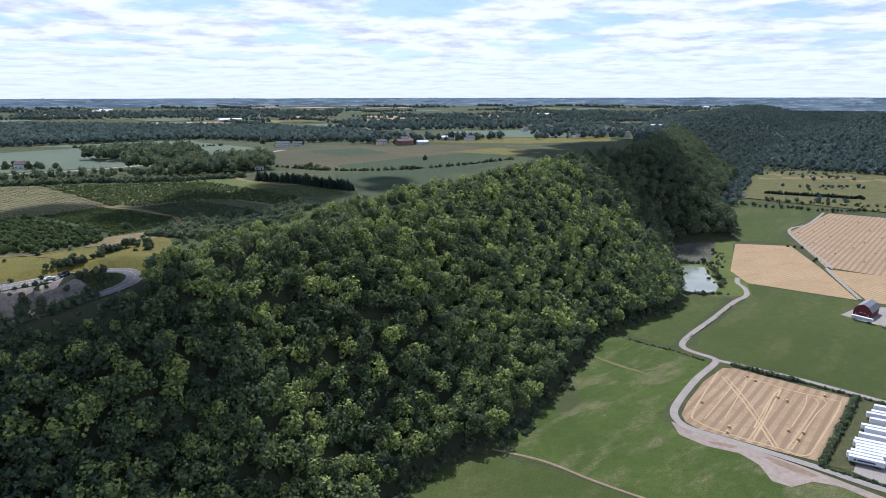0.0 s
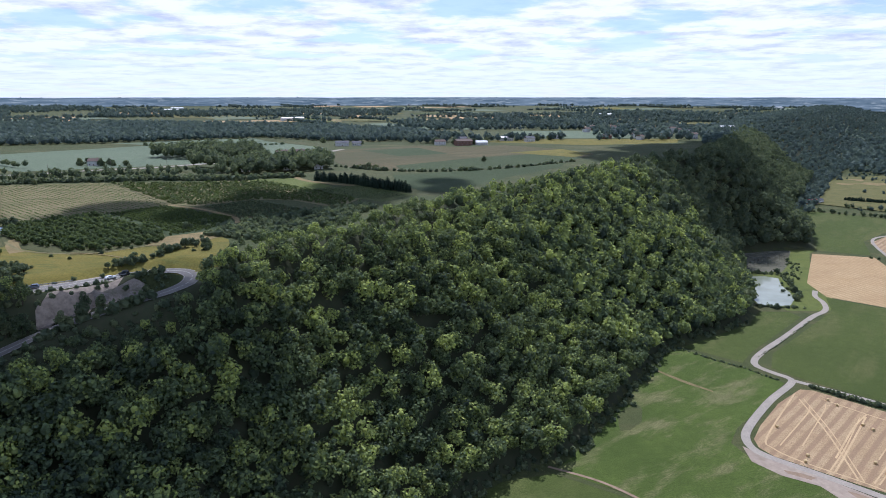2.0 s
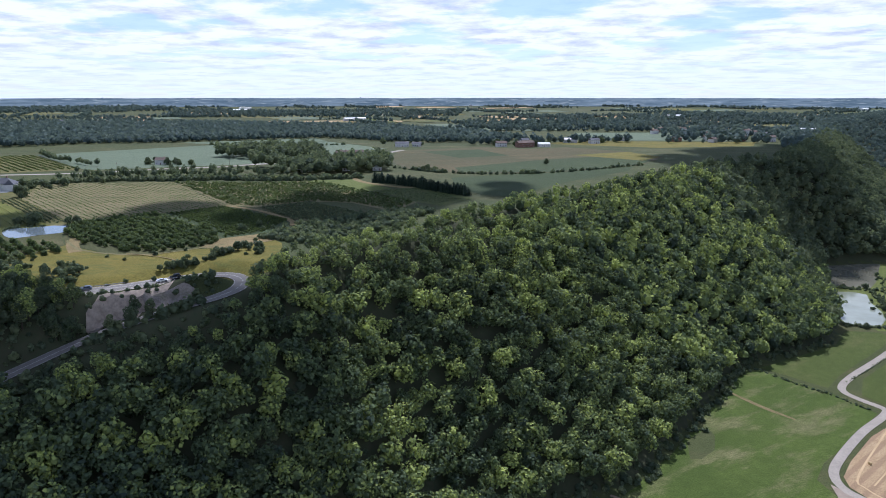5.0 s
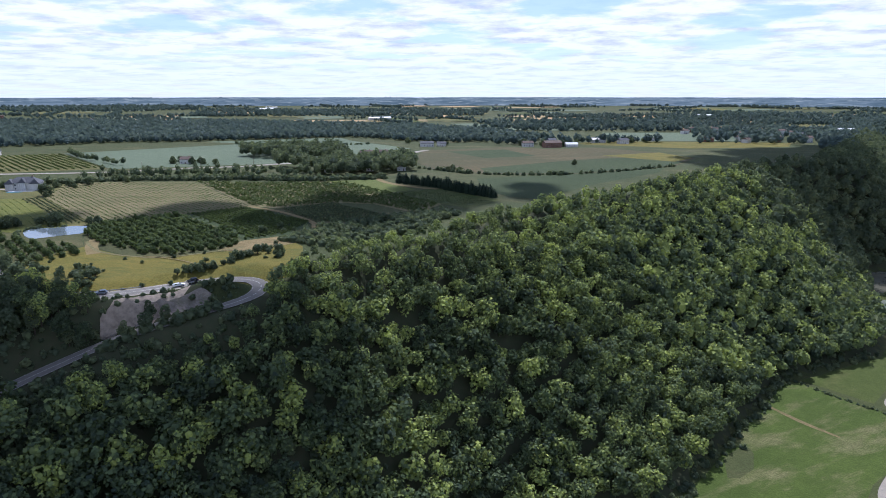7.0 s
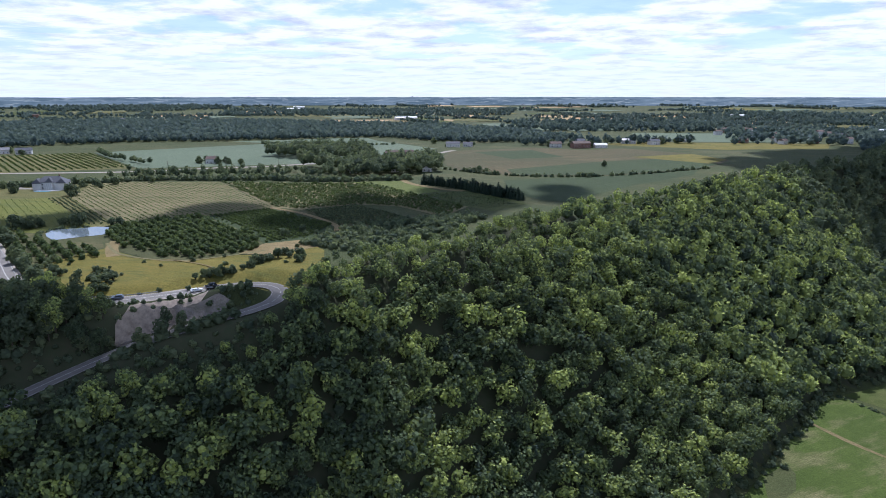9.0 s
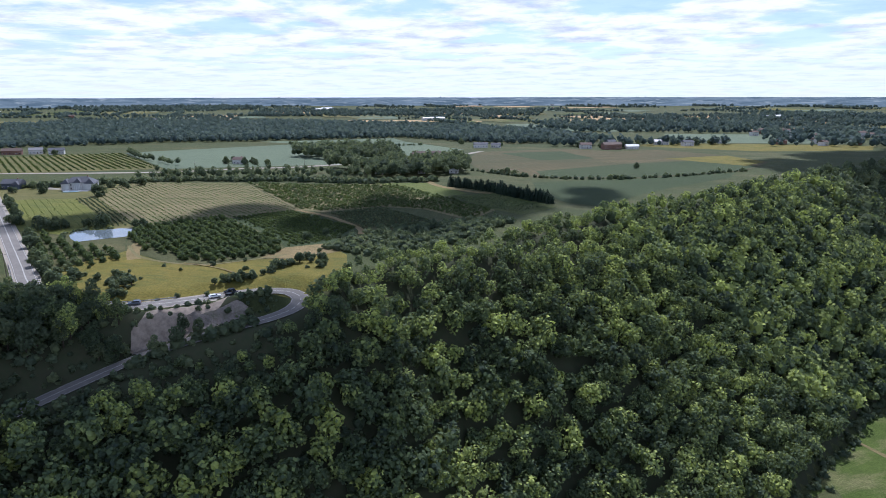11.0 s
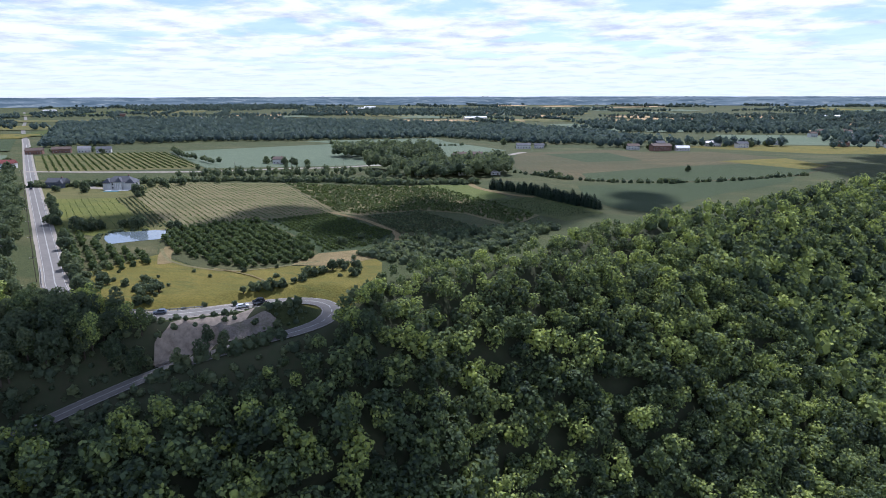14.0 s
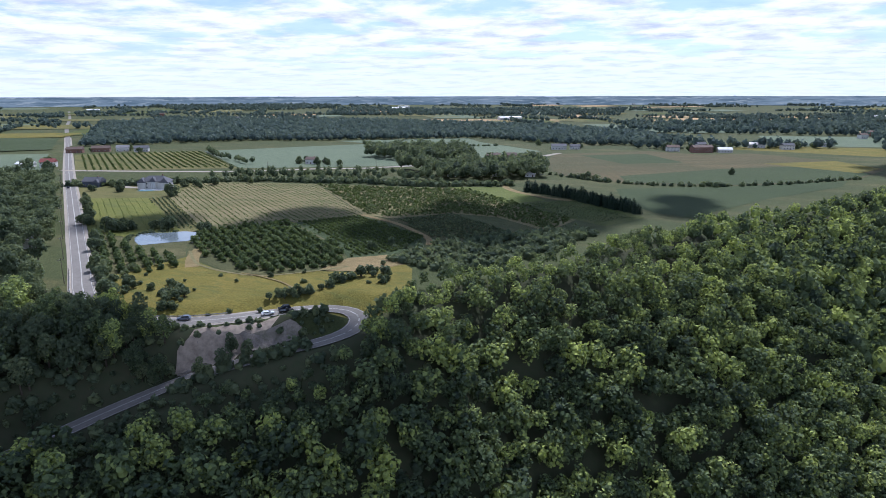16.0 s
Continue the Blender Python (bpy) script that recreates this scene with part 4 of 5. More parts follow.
hedge("hedgerow", [(-500, 640), (-590, 690), (-660, 745)], 5, 2, "tree row beside the vineyard", far_kinds, 0.4, 0.65, 17)
hedge("hedgerow", [(-523, 950), (-450, 905), (-330, 985)], 5, 2, "hedge between pale fields", lo=1.2, hi=2.4, seed=18)
hedge("hedgerow", [(-540, 955), (-460, 890), (-440, 850)], 5, 3, "scrub between pale fields", lo=1.2, hi=2.6, seed=19)
for k, poly in enumerate(([(-430, 760), (-418, 830), (-330, 850), (-285, 775), (-340, 730)], [(-280, 612), (-262, 705), (-188, 722), (-172, 655), (-212, 604)], [(-330, 655), (-290, 640), (-285, 665), (-320, 680)])):
    scatter_stuff("copse", on_ground(poisson(poly, 8.5, 50 + k)), far_kinds, M_LEAF_MID, "leafy copse among the fields and houses", "copse", None, 51 + k)
scatter_stuff("scrub", on_ground(poisson([(-425, 535), (-470, 575), (-364, 640), (-285, 625), (-225, 590), (-346, 552)], 12, 60, keep=lambda q: np.random.default_rng(1).random(len(q)) < 0.6)), far_kinds, M_LEAF_MID, "scattered scrub beside the side road", "scrub",
              np.random.default_rng(3).uniform(0.3, 0.6, 400), 61)
scatter_stuff("scrub", on_ground(poisson([(-166, 335), (-152, 372), (-112, 430), (-85, 432), (-98, 375), (-128, 325)], 3.6, 62)), bush_kinds, M_LEAF_MID, "bushes along the wood's upper edge", "scrub", np.random.default_rng(4).uniform(0.5, 2.0, 900), 63)

CUT = [(-192, 236), (-180, 251), (-166, 264), (-152, 268), (-147, 262), (-150, 254), (-168, 237), (-188, 215), (-200, 210), (-200, 232)]
cq = poisson(CUT, 2.8, 66, keep=lambda q: (line_distance(q, HAIRPIN)[0] > 4.8) & (np.random.default_rng(8).random(len(q)) < np.where((line_distance(q, ROAD_TOP[:11])[0] < 9) | (q[:, 0] > -160), 0.75, 0.2)))
scatter_stuff("scrub", on_ground(cq), bush_kinds, M_LEAF_MID, "scrub on the bank between the road's two legs", "scrub", np.random.default_rng(6).uniform(0.3, 1.2, len(cq)), 67)
hedge("shrubs", [(-150, 246), (-160, 236), (-172, 224), (-178, 216)], 2.0, 1.2, "shrubs below the lower road", lo=0.9, hi=2.0, seed=21)

uq = poisson([(-300, 60), (-100, 60), (-60, 200), (-100, 300), (-135, 290), (-150, 245), (-200, 190), (-240, 215), (-300, 180)], 6.0, 68, keep=lambda q: line_distance(q, HAIRPIN)[0] > 9.0)
scatter_stuff("undergrowth", on_ground(uq), bush_kinds, M_LEAF_MID, "dense green undergrowth below the trees", "undergrowth", np.random.default_rng(7).uniform(0.8, 2.0, len(uq)), 69)
uq = poisson([(-300, 60), (-100, 60), (-130, 200), (-140, 262), (-150, 268), (-300, 170)], 3.4, 74, keep=lambda q: (line_distance(q, HAIRPIN)[0] > 7.5) & (line_distance(q, LOWER)[0] < 30) & (height(q) < 104))
scatter_stuff("undergrowth", on_ground(uq), bush_kinds, M_LEAF_MID, "green undergrowth below the lower road", "undergrowth", np.random.default_rng(18).uniform(0.5, 1.2, len(uq)), 75)
uq = poisson([(-270, 236), (-205, 229), (-186, 225), (-184, 216), (-200, 192), (-225, 158), (-262, 120), (-310, 170)], 3.6, 72, keep=lambda q: line_distance(q, HAIRPIN)[0] > 5.4)
scatter_stuff("undergrowth", on_ground(uq), bush_kinds, M_LEAF_MID, "bushes on the steep bank between the road's legs", "undergrowth", np.random.default_rng(17).uniform(0.7, 1.6, len(uq)), 73)
for k, (poly, gap) in enumerate((([(180, 1100), (520, 1120), (560, 1480), (220, 1480)], 24), ([(-120, 1380), (480, 1500), (300, 2000), (-300, 1800)], 24), ([(-1250, 1900), (-300, 2200), (-500, 2700), (-1500, 2400)], 27), ([(480, 1700), (1000, 2300), (600, 2600), (150, 2250)], 26),
                                   ([(-130, 1010), (120, 1110), (130, 1150), (-130, 1050)], 16), ([(-2000, 2000), (-1500, 2500), (-1900, 2900), (-2600, 2400)], 28))):
    q = poisson(poly, gap, 200 + k, keep=lambda q: (slope_share(q) > 0.95) & (line_distance(q, MAIN)[0] > 20))
    scatter_stuff("far_wood", on_ground(q), tiny_kinds, M_LEAF_HAZED, "distant loose wood on the plateau", "wood", np.random.default_rng(k).uniform(0.6, 1.5, len(q)), 210 + k)
vq = poisson([(820, 1590), (930, 1530), (1070, 1410), (1250, 1250), (1700, 1300), (3000, 2500), (2700, 3100), (2250, 3150), (1300, 2250), (900, 1720)], 23, 70)
scatter_stuff("valley_woods", on_ground(vq), tiny_kinds, M_LEAF_HAZED, "distant woods on the low plain", "wood", np.random.default_rng(8).uniform(0.9, 2.1, len(vq)), 71)

# ---- orchards and vineyards: rows run with the road ----
RU = np.array([-0.807, 0.59])
RV = np.array([0.59, 0.807])


def rows_in(poly, row_gap, plant_gap, seed, miss=0.06):
    g = np.random.default_rng(seed)
    p = np.array(poly, float)
    c, span = p.mean(0), np.ptp(p, axis=0).max()
    a, b = np.arange(-span, span, plant_gap), np.arange(-span, span, row_gap)
    ga, gb = np.meshgrid(a, b)
    q = c + ga.ravel()[:, None] * RU + gb.ravel()[:, None] * RV + g.normal(size=(ga.size, 2)) * 0.3
    q = q[inside(q, poly)]
    return q[g.random(len(q)) > miss]


orch_kinds = [crown_parts(110 + s, 60, 0.8, 6, 1.5, 1.0, False, 0.2) for s in range(4)]
orch_kinds = [(np.vstack([v, ICO1[0] * (1.15, 1.15, 1.1) + (0, 0, 1.5), np.array([(0.1, 0, -0.3), (-0.07, 0.08, -0.3), (-0.07, -0.08, -0.3), (0, 0, 1.2)])]),
               np.vstack([f, ICO1[1] + len(v), np.array([(0, 1, 3), (1, 2, 3), (2, 0, 3)]) + len(v) + 12])) for v, f in orch_kinds]
shrub_kinds = [crown_parts(120 + s, 24, 1.15, 5, 1.5, 1.0, False, -0.3) for s in range(3)]
ORCHARDS = (("orchard", [(-293, 349), (-262, 391), (-200, 347), (-180, 322), (-198, 298), (-212, 295), (-247, 306), (-268, 319)], 4.6, 2.9, 0.9, 1.4, "rows of small dark orchard trees"),
            ("orchard", [(-345, 323), (-326, 320), (-312, 312), (-296, 306), (-262, 303), (-246, 290), (-250, 276), (-268, 270), (-330, 313)], 5.2, 3.6, 0.85, 1.4, "rows of orchard trees beside the pond"),
            ("shrub_rows", [(-338, 533), (-268, 543), (-208, 556), (-150, 506), (-106, 466), (-112, 428), (-151, 455), (-182, 457), (-211, 430), (-232, 432)], 3.6, 2.4, 0.65, 1.0, "rows of dusty dark orchard shrubs"))
for k, (name, poly, rg, pg, lo, hi, label) in enumerate(ORCHARDS):
    q = rows_in(poly, rg, pg, 70 + k, 0.1)
    scatter_stuff(name, on_ground(q), orch_kinds if name == "orchard" else shrub_kinds, M_LEAF_ORCH, label, "orchard", np.random.default_rng(k).uniform(lo, hi, len(q)), 71 + k)
VINES = (([(-456, 403), (-415, 423), (-312, 349), (-346, 326)], 4.2, 1.8, 0.3, 0.5, "thin young vine rows in yellow grass"),
         ([(-415, 424), (-401, 431), (-300, 356), (-311, 350)], 3.0, 1.3, 0.6, 0.9, "dense green vine rows"),
         ([(-401, 431), (-446, 505), (-342, 534), (-235, 430), (-266, 391), (-299, 356)], 3.6, 1.6, 0.35, 0.7, "thin green vine rows in parched grass"),
         ([(-615, 528), (-780, 645), (-675, 742), (-498, 612)], 6.5, 2.6, 0.9, 1.5, "vine rows in grass beside the road"),
         ([(-258, 394), (-233, 424), (-170, 386), (-170, 350), (-184, 334), (-198, 350)], 3.2, 1.1, 0.85, 1.2, "close dark green vine rows"),
         ([(-205, 423), (-182, 452), (-141, 425), (-126, 410), (-140, 391), (-167, 388)], 3.0, 1.2, 0.85, 1.2, "low dark green crop rows"),
         ([(-148, 510), (-123, 535), (-73, 486), (-89, 460), (-108, 470)], 3.4, 1.8, 0.5, 0.75, "low green crop rows before the spruces"))
for k, (poly, rg, pg, lo, hi, label) in enumerate(VINES):
    q = rows_in(poly, rg, pg, 80 + k, 0.12)
    scatter_stuff("vine_rows", on_ground(q), vine_kinds, M_LEAF_MID if k in (1, 5, 6) else M_LEAF_ORCH, label, "vineyard", np.random.default_rng(k).uniform(lo, hi, len(q)), 81 + k)

# ---- single trees and bushes of the plateau and the low plain ----
gs = np.random.default_rng(91)


def plant(protos, spots, lo, hi, dz=-0.15):
    q = np.array(spots, float)
    for k, ((x, y), z) in enumerate(zip(q, height(q))):
        s = gs.uniform(lo, hi)
        m = Matrix.Translation((x, y, z + dz)) @ Matrix.Rotation(gs.uniform(0, 6.28), 4, "Z")
        src = protos[k % len(protos)]
        if src.get("placed"):
            ob = copy_thing(src, m)
            del ob["placed"]
        else:
            ob = src
            ob.matrix_basis = m
            src["placed"] = 1
        ob.scale = (s, s, s * gs.uniform(0.9, 1.15))


def unmark(protos):
    for p in protos:
        if "placed" in p.keys():
            del p["placed"]


grove = [make_tree("roadside_tree", 130 + k, "leafy green tree of the roadside grove", "trees of the roadside grove", 620, 0.85, r, t, b, M_LEAF_MID) for k, (r, t, b) in enumerate(((4.6, 1.1, 4.5), (5.2, 1.0, 4.0), (4.0, 1.3, 5.0)))]
gq = poisson([(-640, 470), (-560, 455), (-430, 362), (-343, 298), (-308, 270), (-268, 240), (-240, 226), (-245, 204), (-300, 208), (-420, 280), (-600, 395)], 8.6, 92,
             keep=lambda q: (line_distance(q, np.vstack([HAIRPIN[:, :2], MAIN[:20, :2]]))[0] > 8.0) & ~inside(q, [(-262, 214), (-258, 226), (-268, 232), (-300, 222), (-290, 205)]))
gfar = np.linalg.norm(gq - (-20, 60), axis=1) > 395
scatter_stuff("roadside_grove", on_ground(gq[gfar]), mid_kinds, M_LEAF_MID, "dense grove of trees along the country road", "grove", gs.uniform(0.55, 1.0, gfar.sum()), 94)
gq = gq[~gfar]
plant(grove, gq, 0.6, 1.15)
bq = poisson([(-247, 224), (-205, 229), (-188, 227), (-183, 218), (-198, 198), (-222, 166), (-262, 150), (-290, 180)], 6.0, 93, keep=lambda q: line_distance(q, HAIRPIN)[0] > 6.0)
plant(grove, bq, 0.55, 0.95, -0.5)
tall = [make_tree("tall_tree", 140 + k, "tall dense green tree beside the hairpin road", "tall trees at the hairpin", 1300, 0.68, r, t, b, M_LEAF, 20) for k, (r, t, b) in enumerate(((4.6, 1.7, 4.5), (5.0, 1.5, 4.0)))]
plant(tall, [(-200, 226), (-195, 226), (-190, 227), (-206, 225), (-213, 226), (-187, 221), (-193, 218), (-199, 215)], 0.6, 0.85, -0.5)
plant(grove, [(-172, 237.5), (-168, 229), (-164, 236), (-173, 224)], 0.5, 0.62, -0.3)
plant(tall, [(-211, 213), (-217, 219), (-205, 215), (-224, 212), (-229, 218), (-236, 210), (-231, 203), (-243, 217), (-240, 200)], 0.75, 1.1, -0.5)
bush = [make_tree("bush", 150 + k, "small leafy bush in the dry meadow", "bushes of the meadow", 200, 0.6, r, t, b, M_LEAF_MID, 8) for k, (r, t, b) in enumerate(((1.7, 1.1, -0.5), (1.3, 1.6, -0.3), (1.9, 0.9, -0.7)))]
plant(bush, [(-205, 246), (-212, 249), (-215, 259), (-219, 262), (-213, 264), (-228, 267), (-230, 258), (-177, 259), (-192, 249), (-187, 254), (-176, 272), (-173, 275), (-170, 280), (-168, 285), (-166, 297), (-165, 303), (-160, 315), (-236, 251),
             (-198, 292), (-163, 327), (-218, 284), (-243, 252), (-226, 272), (-240, 262), (-248, 272), (-222, 249), (-155, 300), (-150, 306), (-208, 252), (-180, 290), (-188, 302), (-206, 280)], 0.55, 1.3)
plant(bush, [(-221, 259), (-212, 254), (-207, 246), (-209, 243.5), (-218, 262), (-220, 255), (-216, 257), (-211, 257), (-215, 252), (-179, 272), (-177, 274), (-174, 275), (-173, 278), (-180, 268), (-170, 280), (-169, 295), (-166, 297), (-165, 302), (-167, 289), (-163, 307), (-162, 314), (-150, 303), (-158, 309), (-155, 315),
             (-252, 254), (-250, 258), (-244, 260), (-260, 275), (-236, 252), (-248, 264), (-254, 267), (-238, 257), (-183, 352), (-178, 362), (-168, 360), (-160, 357), (-155, 367), (-152, 381), (-146, 390), (-135, 388), (-126, 397), (-172, 355), (-164, 366), (-148, 376)], 1.0, 1.9)
hedgerow_tree = [make_tree("field_tree", 160 + k, "round green tree standing among the fields", "single trees of the fields", 330, 0.9, r, t, b, M_LEAF_MID) for k, (r, t, b) in enumerate(((3.0, 1.1, -0.2), (3.6, 1.0, 0.0)))]
plant(hedgerow_tree, [(-441, 392), (-434, 388), (-392, 357), (-371, 338), (-376, 345), (-486, 433), (-256, 257), (-262, 262), (-243, 249), (-237, 245), (-274, 270), (-335, 335), (-318, 350), (-313, 347), (-288, 350), (-340, 330), (-462, 440), (-478, 470),
                      (-435, 480), (-428, 486), (-418, 480), (-520, 462), (-490, 455), (-134, 658), (-140, 664), (-126, 654), (-13, 745), (-421, 500), (-400, 520), (-333, 332), (-332, 338), (-322, 345), (-314, 345), (-294, 352), (-463, 409), (-416, 375), (-389, 356), (-366, 338), (-325, 309), (-308, 296), (-286, 279), (-265, 265), (-404, 436), (-408, 440)], 0.75, 1.45)
plant(hedgerow_tree, [(-455, 668), (-450, 676), (-430, 666), (-424, 676), (-432, 684), (-446, 688), (-418, 668), (-462, 678), (-412, 682), (-405, 672)], 0.9, 1.6)
plant(hedgerow_tree, [(453, 752), (447, 757), (460, 748), (436, 683), (444, 692), (288, 686), (295, 683), (342, 738), (294, 617), (284, 590), (240, 566), (255, 566), (300, 640), (308, 686), (690, 1060), (760, 1230), (800, 1240), (850, 1260), (913, 1382)], 0.5, 1.15)
plant(hedgerow_tree, [(-60, 1005), (-30, 1000), (-10, 1060), (15, 1100), (40, 1085), (75, 1090), (100, 1120), (-90, 1000), (-240, 965), (-205, 985), (-275, 1020), (-700, 548), (-660, 520), (-700, 525), (-640, 505), (-820, 665), (-770, 715), (-735, 700), (-810, 690)], 1.0, 1.9)
spruces = []


def spruce(seed):
    g = np.random.default_rng(seed)
    root = tagged(new("spruce_tree"), "dark green spruce in a close row", "tree", "spruces in the row")
    v, f = trunk_parts(seed, 9.0, 0.2, 3, 0.8)
    t = new("trunk", mesh_of("trunk", v, f, [M_BARK], None, True))
    t.parent = root
    V, F, n = [], [], 0
    for k in range(300):
        z = 10.5 * (1 - g.random() ** 0.6)
        r, a = 2.9 * (1 - (z / 11.4) ** 2.4) * g.uniform(0.7, 1.1), g.uniform(0, 6.283)
        p = np.array([r * math.cos(a), r * math.sin(a), z + 0.7])
        out = np.array([math.cos(a), math.sin(a), -0.55])
        side = np.array([-math.sin(a), math.cos(a), 0])
        s = g.uniform(0.4, 0.8)
        V.append(np.array([p - out * s, p + side * s * 0.5, p + out * s, p - side * s * 0.5 + (0, 0, 0.12)]))
        F += [(n, n + 1, n + 2), (n, n + 2, n + 3)]
        n += 4
    cone = np.array([(1.7 * math.cos(a), 1.7 * math.sin(a), 0.8) for a in np.arange(8) * math.pi / 4] + [(0, 0, 11)])
    F += [(n + i, n + (i + 1) % 8, n + 8) for i in range(8)]
    V = np.vstack(V + [cone])
    me = mesh_of("crown", V, np.array(F), [M_SPRUCE])
    add_tone(me, np.zeros(len(V)))
    c = new("crown", me)
    c.parent = root
    return root


spruces = [spruce(1), spruce(2)]
plant(spruces, np.vstack([along([(-166, 566), (-129, 548), (-98, 520), (-70, 500)], 2.0, 1.0, 3), along([(-163, 572), (-127, 554), (-96, 526), (-76, 512)], 2.0, 1.2, 4)]), 0.7, 0.95, -2.0)
unmark(grove + tall + bush + hedgerow_tree + spruces)

# ---- buildings ----
M_WALL_W = plain_mat("white_siding", (0.72, 0.70, 0.66), (0.6, 0.58, 0.54), 1.5, 0.7)
M_WALL_B = plain_mat("brick_wall", (0.27, 0.15, 0.11), (0.20, 0.11, 0.08), 2.0, 0.85)
M_WALL_D = plain_mat("dark_siding", (0.10, 0.12, 0.16), (0.07, 0.085, 0.11), 1.5, 0.7)
M_ROOF_G = plain_mat("grey_shingles", (0.125, 0.125, 0.135), (0.085, 0.087, 0.096), 1.2, 0.9, bump=0.3)
M_ROOF_B = plain_mat("brown_shingles", (0.16, 0.11, 0.085), (0.11, 0.08, 0.065), 1.2, 0.9, bump=0.3)
M_ROOF_R = plain_mat("red_roof", (0.28, 0.07, 0.055), (0.20, 0.055, 0.045), 1.0, 0.7)
M_RED = plain_mat("barn_red", (0.17, 0.028, 0.035), (0.12, 0.02, 0.026), 1.0, 0.75)
M_METAL_ROOF = plain_mat("galvanised_roof", (0.27, 0.26, 0.26), (0.21, 0.2, 0.2), 0.6, 0.5, 0.3)
M_TRIM = plain_mat("white_trim", (0.78, 0.77, 0.74), (0.68, 0.67, 0.64), 2.0, 0.6)
M_GLASS = plain_mat("window_glass", (0.03, 0.04, 0.05), (0.02, 0.025, 0.03), 1.0, 0.08, 0.0, 0.6)
M_TRAILER = plain_mat("trailer_white", (0.80, 0.81, 0.82), (0.70, 0.71, 0.72), 0.8, 0.45)
M_STEEL = plain_mat("galvanised_steel", (0.46, 0.47, 0.48), (0.36, 0.37, 0.38), 3.0, 0.45, 0.7)
M_TYRE = plain_mat("tyre_rubber", (0.025, 0.025, 0.026), (0.018, 0.018, 0.018), 6.0, 0.85)
M_POLE = plain_mat("weathered_pole", (0.20, 0.16, 0.12), (0.14, 0.11, 0.085), 3.0, 0.9)
M_STRAW = plain_mat("straw", (0.66, 0.50, 0.26), (0.52, 0.38, 0.18), 5.0, 0.95, bump=0.6)
M_INK = plain_mat("dark_lettering", (0.05, 0.07, 0.16), (0.04, 0.055, 0.12), 3.0, 0.5)
M_POOL = plain_mat("pool_water", (0.16, 0.42, 0.52), (0.14, 0.38, 0.48), 0.6, 0.08)


def part(name, bm, material, parent, label=""):
    me = bpy.data.meshes.new(name)
    bm.to_mesh(me)
    bm.free()
    me.materials.append(material)
    ob = new(name, me)
    ob.parent = parent
    if label:
        tagged(ob, label)
    return ob


def box(x, y, z, sx, sy, sz, bevel=0.0, bm=None):
    """A box with its foot's centre at (x, y, z)."""
    bm = bm or bmesh.new()
    r = bmesh.ops.create_cube(bm, size=1)
    bmesh.ops.scale(bm, vec=(sx, sy, sz), verts=r["verts"])
    bmesh.ops.translate(bm, vec=(x, y, z + sz / 2), verts=r["verts"])
    if bevel:
        e = list({e for v in r["verts"] for e in v.link_edges})
        bmesh.ops.bevel(bm, geom=e, offset=bevel, segments=2, affect="EDGES", profile=0.5)
    return bm


def prism(section, y0, y1):
    """A section in x and z, drawn out along y."""
    bm = bmesh.new()
    a = [bm.verts.new((x, y0, z)) for x, z in section]
    b = [bm.verts.new((x, y1, z)) for x, z in section]
    n = len(section)
    bm.faces.new(a[::-1])
    bm.faces.new(b)
    for i in range(n):
        j = (i + 1) % n
        bm.faces.new((a[i], a[j], b[j], b[i]))
    bmesh.ops.recalc_face_normals(bm, faces=bm.faces[:])
    return bm


def drum(x, y, z, r, length, axis="X", sides=14):
    bm = bmesh.new()
    bmesh.ops.create_cone(bm, cap_ends=True, segments=sides, radius1=r, radius2=r, depth=length)
    if axis == "X":
        bmesh.ops.rotate(bm, matrix=Matrix.Rotation(math.pi / 2, 3, "Y"), verts=bm.verts[:])
    elif axis == "Y":
        bmesh.ops.rotate(bm, matrix=Matrix.Rotation(math.pi / 2, 3, "X"), verts=bm.verts[:])
    bmesh.ops.translate(bm, vec=(x, y, z), verts=bm.verts[:])
    return bm


def hip(w, d, z, rise, over, ridge):
    """A hipped roof with thick eaves; ridge: its length along x."""
    bm = bmesh.new()
    x, y = w / 2 + over, d / 2 + over
    lo = [bm.verts.new(p) for p in ((-x, -y, z - 0.25), (x, -y, z - 0.25), (x, y, z - 0.25), (-x, y, z - 0.25))]
    up = [bm.verts.new(p) for p in ((-x, -y, z), (x, -y, z), (x, y, z), (-x, y, z))]
    r0, r1 = bm.verts.new((-ridge / 2, 0, z + rise)), bm.verts.new((ridge / 2, 0, z + rise))
    bm.faces.new(lo[::-1])
    for i in range(4):
        j = (i + 1) % 4
        bm.faces.new((lo[i], lo[j], up[j], up[i]))
    bm.faces.new((up[0], up[1], r1, r0))
    bm.faces.new((up[1], up[2], r1))
    bm.faces.new((up[2], up[3], r0, r1))
    bm.faces.new((up[3], up[0], r0))
    return bm


